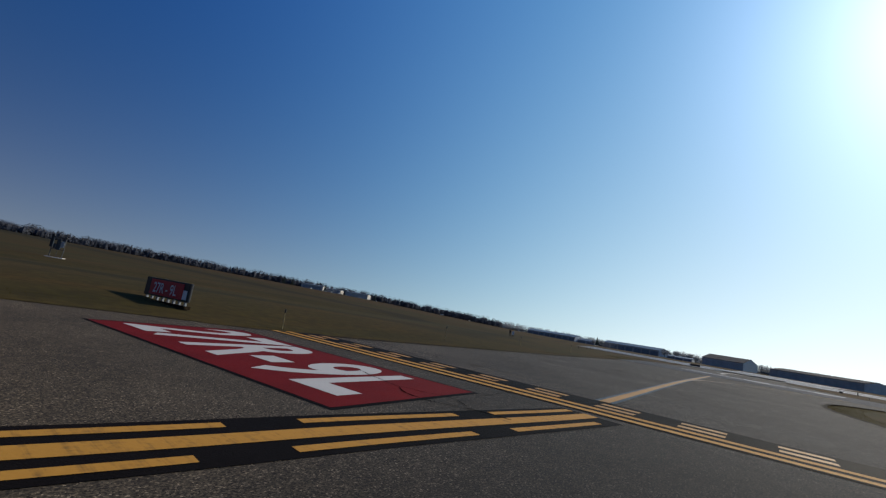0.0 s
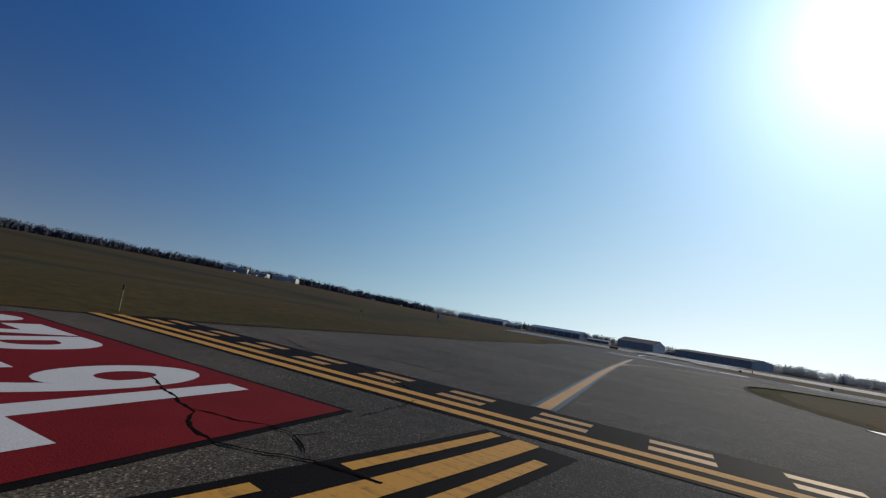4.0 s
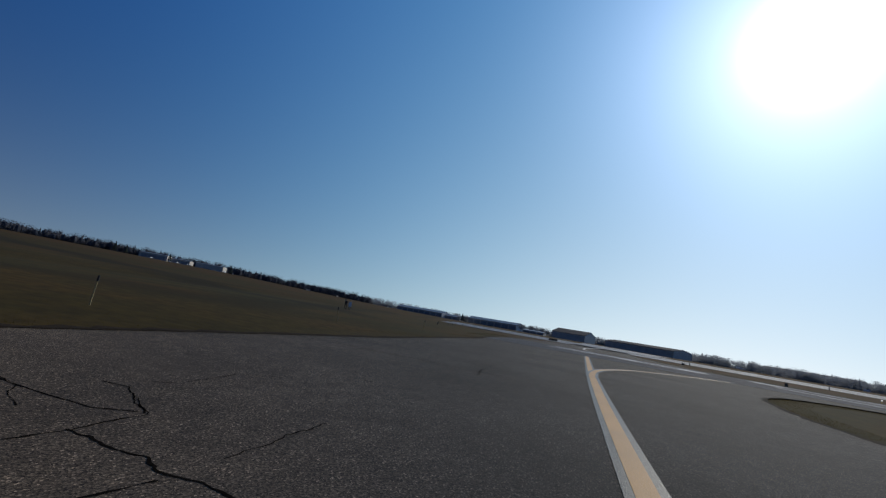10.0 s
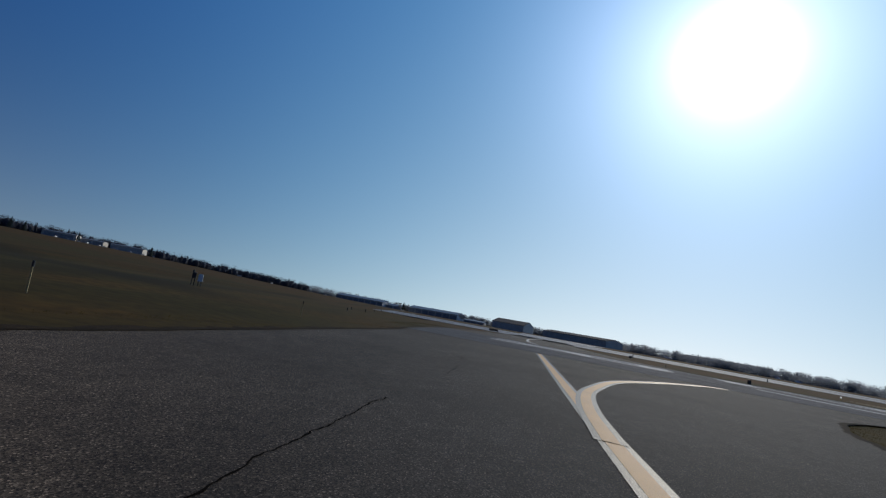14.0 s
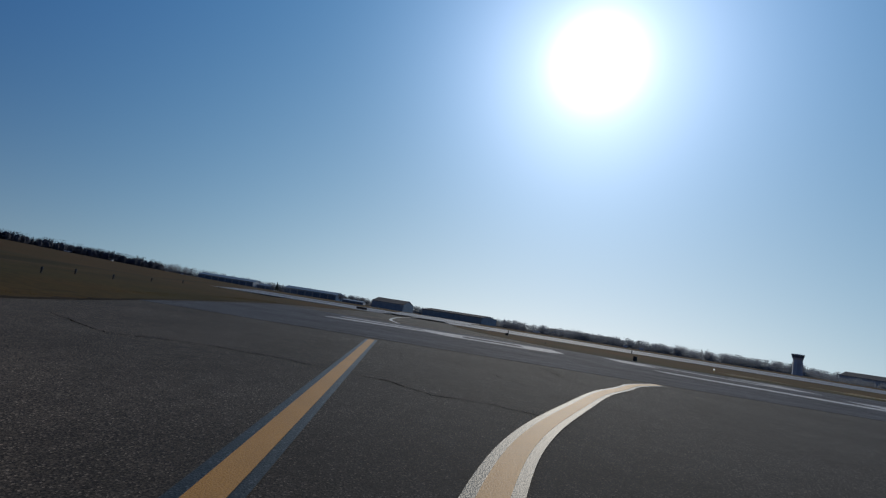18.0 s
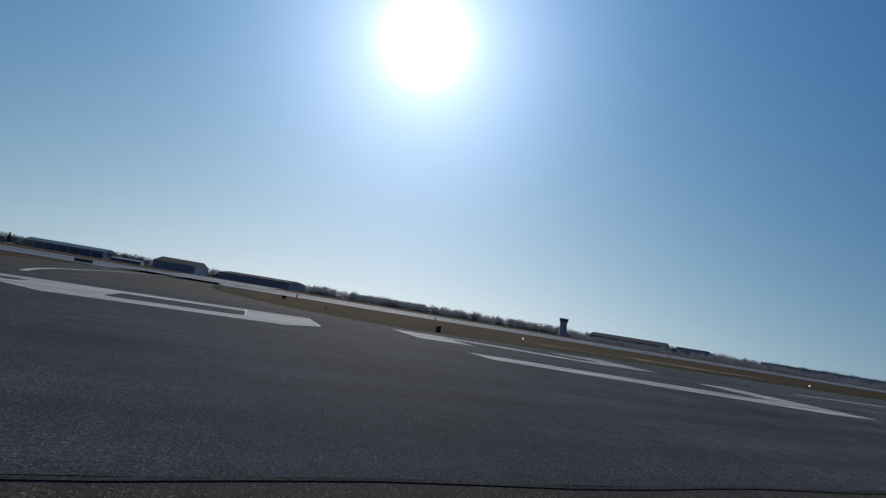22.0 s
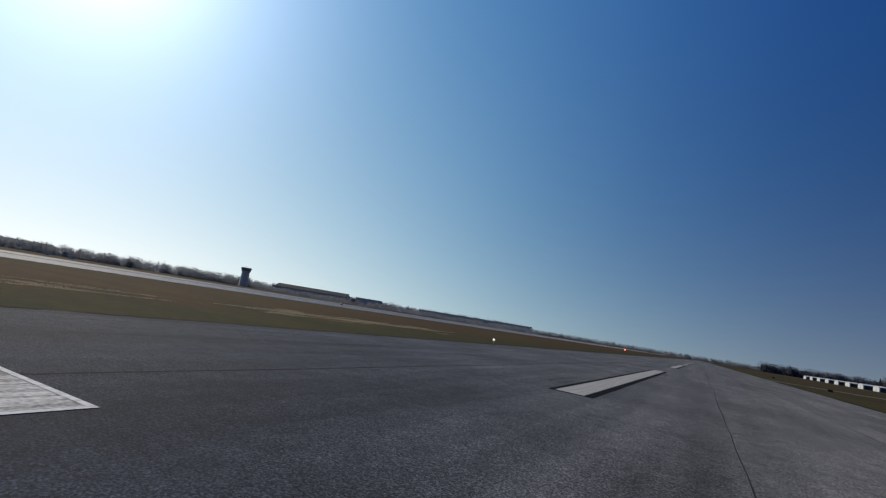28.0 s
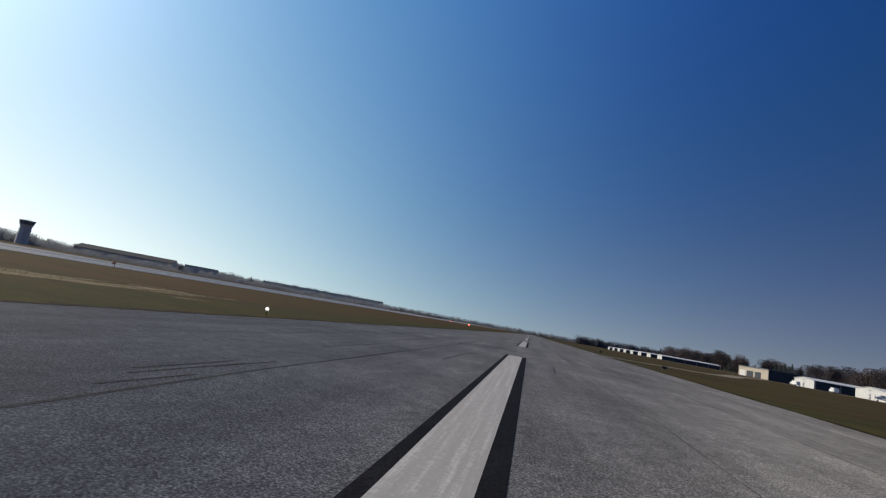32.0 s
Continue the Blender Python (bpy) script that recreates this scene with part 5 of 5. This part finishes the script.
def approach_unit(x, y):
    root = thing("approach_slope_unit", x, y, place_z(x, y), "low approach slope unit showing a red lamp", "approach light", "approach slope units")
    housing = part("housing", box(bmesh.new(), -0.6, -0.4, 0.35, 0.6, 0.5, 0.8, 0.04), DARK_STEEL, root)
    for a in (-0.45, 0.45):
        part("leg", rod(bmesh.new(), (a, 0, -0.1), (a, 0, 0.36), 0.04), GREY_METAL, root)
    bm = bmesh.new()
    bmesh.ops.create_uvsphere(bm, u_segments=14, v_segments=8, radius=0.3, matrix=Matrix.Translation((0, -0.4, 0.6)) @ Matrix.Diagonal((1, 0.3, 0.6, 1)))
    part("red_lamp", bm, RED_GLOW, housing, "glowing red lamp")
    return root


unit_a = approach_unit(-50.5, 300)
copy_thing(unit_a, pose(-38.6, 300, place_z(-38.6, 300)))

# light aircraft and vehicles far off
def light_aircraft(x, y, turn, label):
    root = thing("light_aircraft", x, y, 0.02, label, "aircraft", "parked aircraft", turn=turn)
    bm = bmesh.new()
    bmesh.ops.create_uvsphere(bm, u_segments=16, v_segments=10, radius=1.0, matrix=Matrix.Translation((0, 0, 1.3)) @ Matrix.Diagonal((3.6, 0.6, 0.65, 1)))
    part("fuselage", bm, WHITE_ENAMEL, root)
    part("wing", box(bmesh.new(), 0.1, -5.2, 1.0, 1.6, 5.2, 1.16, 0.06), WHITE_ENAMEL, root)
    part("tailplane", box(bmesh.new(), -3.5, -1.8, 1.4, -2.7, 1.8, 1.5, 0.03), WHITE_ENAMEL, root)
    bm = bmesh.new()
    a = [bm.verts.new(v) for v in ((-3.6, -0.05, 1.4), (-2.4, -0.05, 1.5), (-3.1, -0.05, 2.7), (-3.7, -0.05, 2.7))]
    b = [bm.verts.new((v.co.x, 0.05, v.co.z)) for v in a]
    bm.faces.new(a)
    bm.faces.new(b[::-1])
    for i in range(4):
        bm.faces.new((a[i], b[i], b[(i + 1) % 4], a[(i + 1) % 4]))
    part("fin", bm, WHITE_ENAMEL, root)
    bm = bmesh.new()
    bmesh.ops.create_uvsphere(bm, u_segments=12, v_segments=8, radius=1.0, matrix=Matrix.Translation((0.5, 0, 1.75)) @ Matrix.Diagonal((1.1, 0.5, 0.5, 1)))
    part("canopy", bm, GLASS, root)
    for px, py in ((2.6, 0), (0.4, 1.5), (0.4, -1.5)):
        strut = part("strut", rod(bmesh.new(), (px, py, 0.2), (px, py, 1.1), 0.05), GREY_METAL, root)
        part("wheel", rod(bmesh.new(), (px, py - 0.08, 0.2), (px, py + 0.08, 0.2), 0.2, sides=14), BLACK_METAL, strut)
    part("propeller", box(bmesh.new(), 3.6, -0.08, 0.45, 3.66, 0.08, 2.15, 0.02), BLACK_METAL, root)
    return root


plane = light_aircraft(-382, 38, 60, "white light aircraft parked on the far apron")
copy_thing(plane, pose(121, 190, 0.02, 0, 0, 200))
copy_thing(plane, pose(-560, -560, ground_height(-560, -560) + 0.02, 0, 0, 120))
copy_thing(plane, pose(-330, 470, 0.02, 0, 0, 20))


def van(x, y, turn, z=0.0):
    root = thing("van", x, y, z, "small white van parked on the apron", "van", "parked vans", turn=turn)
    part("body", box(bmesh.new(), -2.3, -0.9, 0.35, 2.3, 0.9, 1.2, 0.12), WHITE_ENAMEL, root)
    cabin = part("cabin", box(bmesh.new(), -2.2, -0.85, 1.15, 1.3, 0.85, 2.0, 0.15), WHITE_ENAMEL, root)
    part("windscreen", box(bmesh.new(), 1.28, -0.75, 1.25, 1.34, 0.75, 1.85), GLASS, cabin)
    for px in (-1.5, 1.5):
        for py in (-0.85, 0.85):
            part("wheel", rod(bmesh.new(), (px, py - 0.1, 0.34), (px, py + 0.1, 0.34), 0.34, sides=14), BLACK_METAL, root)
    return root


truck = van(119, 240, 95)
for x, y, r in ((-425, -690, 30), (-440, -676, 70), (-415, -700, 20), (-452, -664, 95), (-400, -715, 60), (-463, -652, 40), (-408, -708, 80), (-390, -725, 10), (-470, -640, 60), (-590, -520, 15), (-560, -400, 50), (-385, 120, 120), (-376, 131, 30), (118.5, 212, 80)):
    copy_thing(truck, pose(x, y, ground_height(x, y) + 0.05, 0, 0, r))


# ---- grass ----
def blades(name, label, strip, per_m2, seed, tall=(0.05, 0.14), mat=None, flat=0.6, thick=1.0):
    """Short grass as single bent blades inside a strip given as (x, y, width, depth vector) pieces."""
    rs = np.random.RandomState(seed)
    pts = []
    for (xa, ya), (xb, yb), (ox, oy) in strip:
        area = math.hypot(xb - xa, yb - ya) * math.hypot(ox, oy)
        n = int(area * per_m2)
        t, d = rs.rand(n), rs.rand(n) ** 1.6
        pts.append(np.stack([xa + (xb - xa) * t + ox * d, ya + (yb - ya) * t + oy * d], 1))
    p = np.concatenate(pts)
    n = len(p)
    z = np.array([ground_height(x, y) for x, y in p]) - 0.015
    a, h, w = rs.rand(n) * 6.283, tall[0] + rs.rand(n) ** 2 * (tall[1] - tall[0]), (0.006 + rs.rand(n) * 0.012) * thick
    lean = rs.rand(n) * flat * h
    dx, dy = np.cos(a) * w, np.sin(a) * w
    b = rs.rand(n) * 6.283
    v = np.stack([np.stack([p[:, 0] - dx, p[:, 1] - dy, z], 1), np.stack([p[:, 0] + dx, p[:, 1] + dy, z], 1),
                  np.stack([p[:, 0] + np.cos(b) * lean, p[:, 1] + np.sin(b) * lean, z + 0.02 + h], 1)], 1).reshape(-1, 3)
    me = bpy.data.meshes.new(name)
    me.from_pydata(v.tolist(), [], [(3 * i, 3 * i + 1, 3 * i + 2) for i in range(n)])
    me.materials.append(mat or BLADES)
    return tagged(new(name, me), label, "grass", kind="stuff")


def fringe(line, depth):
    out = []
    for (xa, ya), (xb, yb) in zip(line, line[1:]):
        d = Vector((xb - xa, yb - ya))
        if d.length:
            d.normalize()
            out.append(((xa, ya), (xb, yb), (-d.y * depth, d.x * depth)))
    return out


south = [p for p in SOUTH_EDGE if -20 < p[0] < 96][::-1]
blades("grass_verge", "rough dry grass along the taxiway edge", fringe(south, -2.2), 170, 1, (0.008, 0.04))
east = [p for p in NORTH_EAST_EDGE if p[0] < 84]
blades("grass_verge", "dark grass along the rounded island edge", fringe(east, 2.0), 150, 3, (0.008, 0.04))

# bleached wisps of cut grass lying in one long swath beside the runway
rnd = random.Random(8)
cut = []
for _ in range(60):
    y = rnd.choice((-5, 9, 15, 21, 26)) + rnd.gauss(0, 1.8)
    x = -24.6 + rnd.gauss(0, 1.6)
    cut.append(((x, y), (x + rnd.uniform(-0.3, 0.3), y + rnd.uniform(1.5, 6.0)), (rnd.uniform(0.25, 1.0), 0.1)))
blades("cut_grass", "bleached wisps of dry cut grass beside the runway", cut, 130, 9, (0.02, 0.06), DRY, 1.6, 1.7)
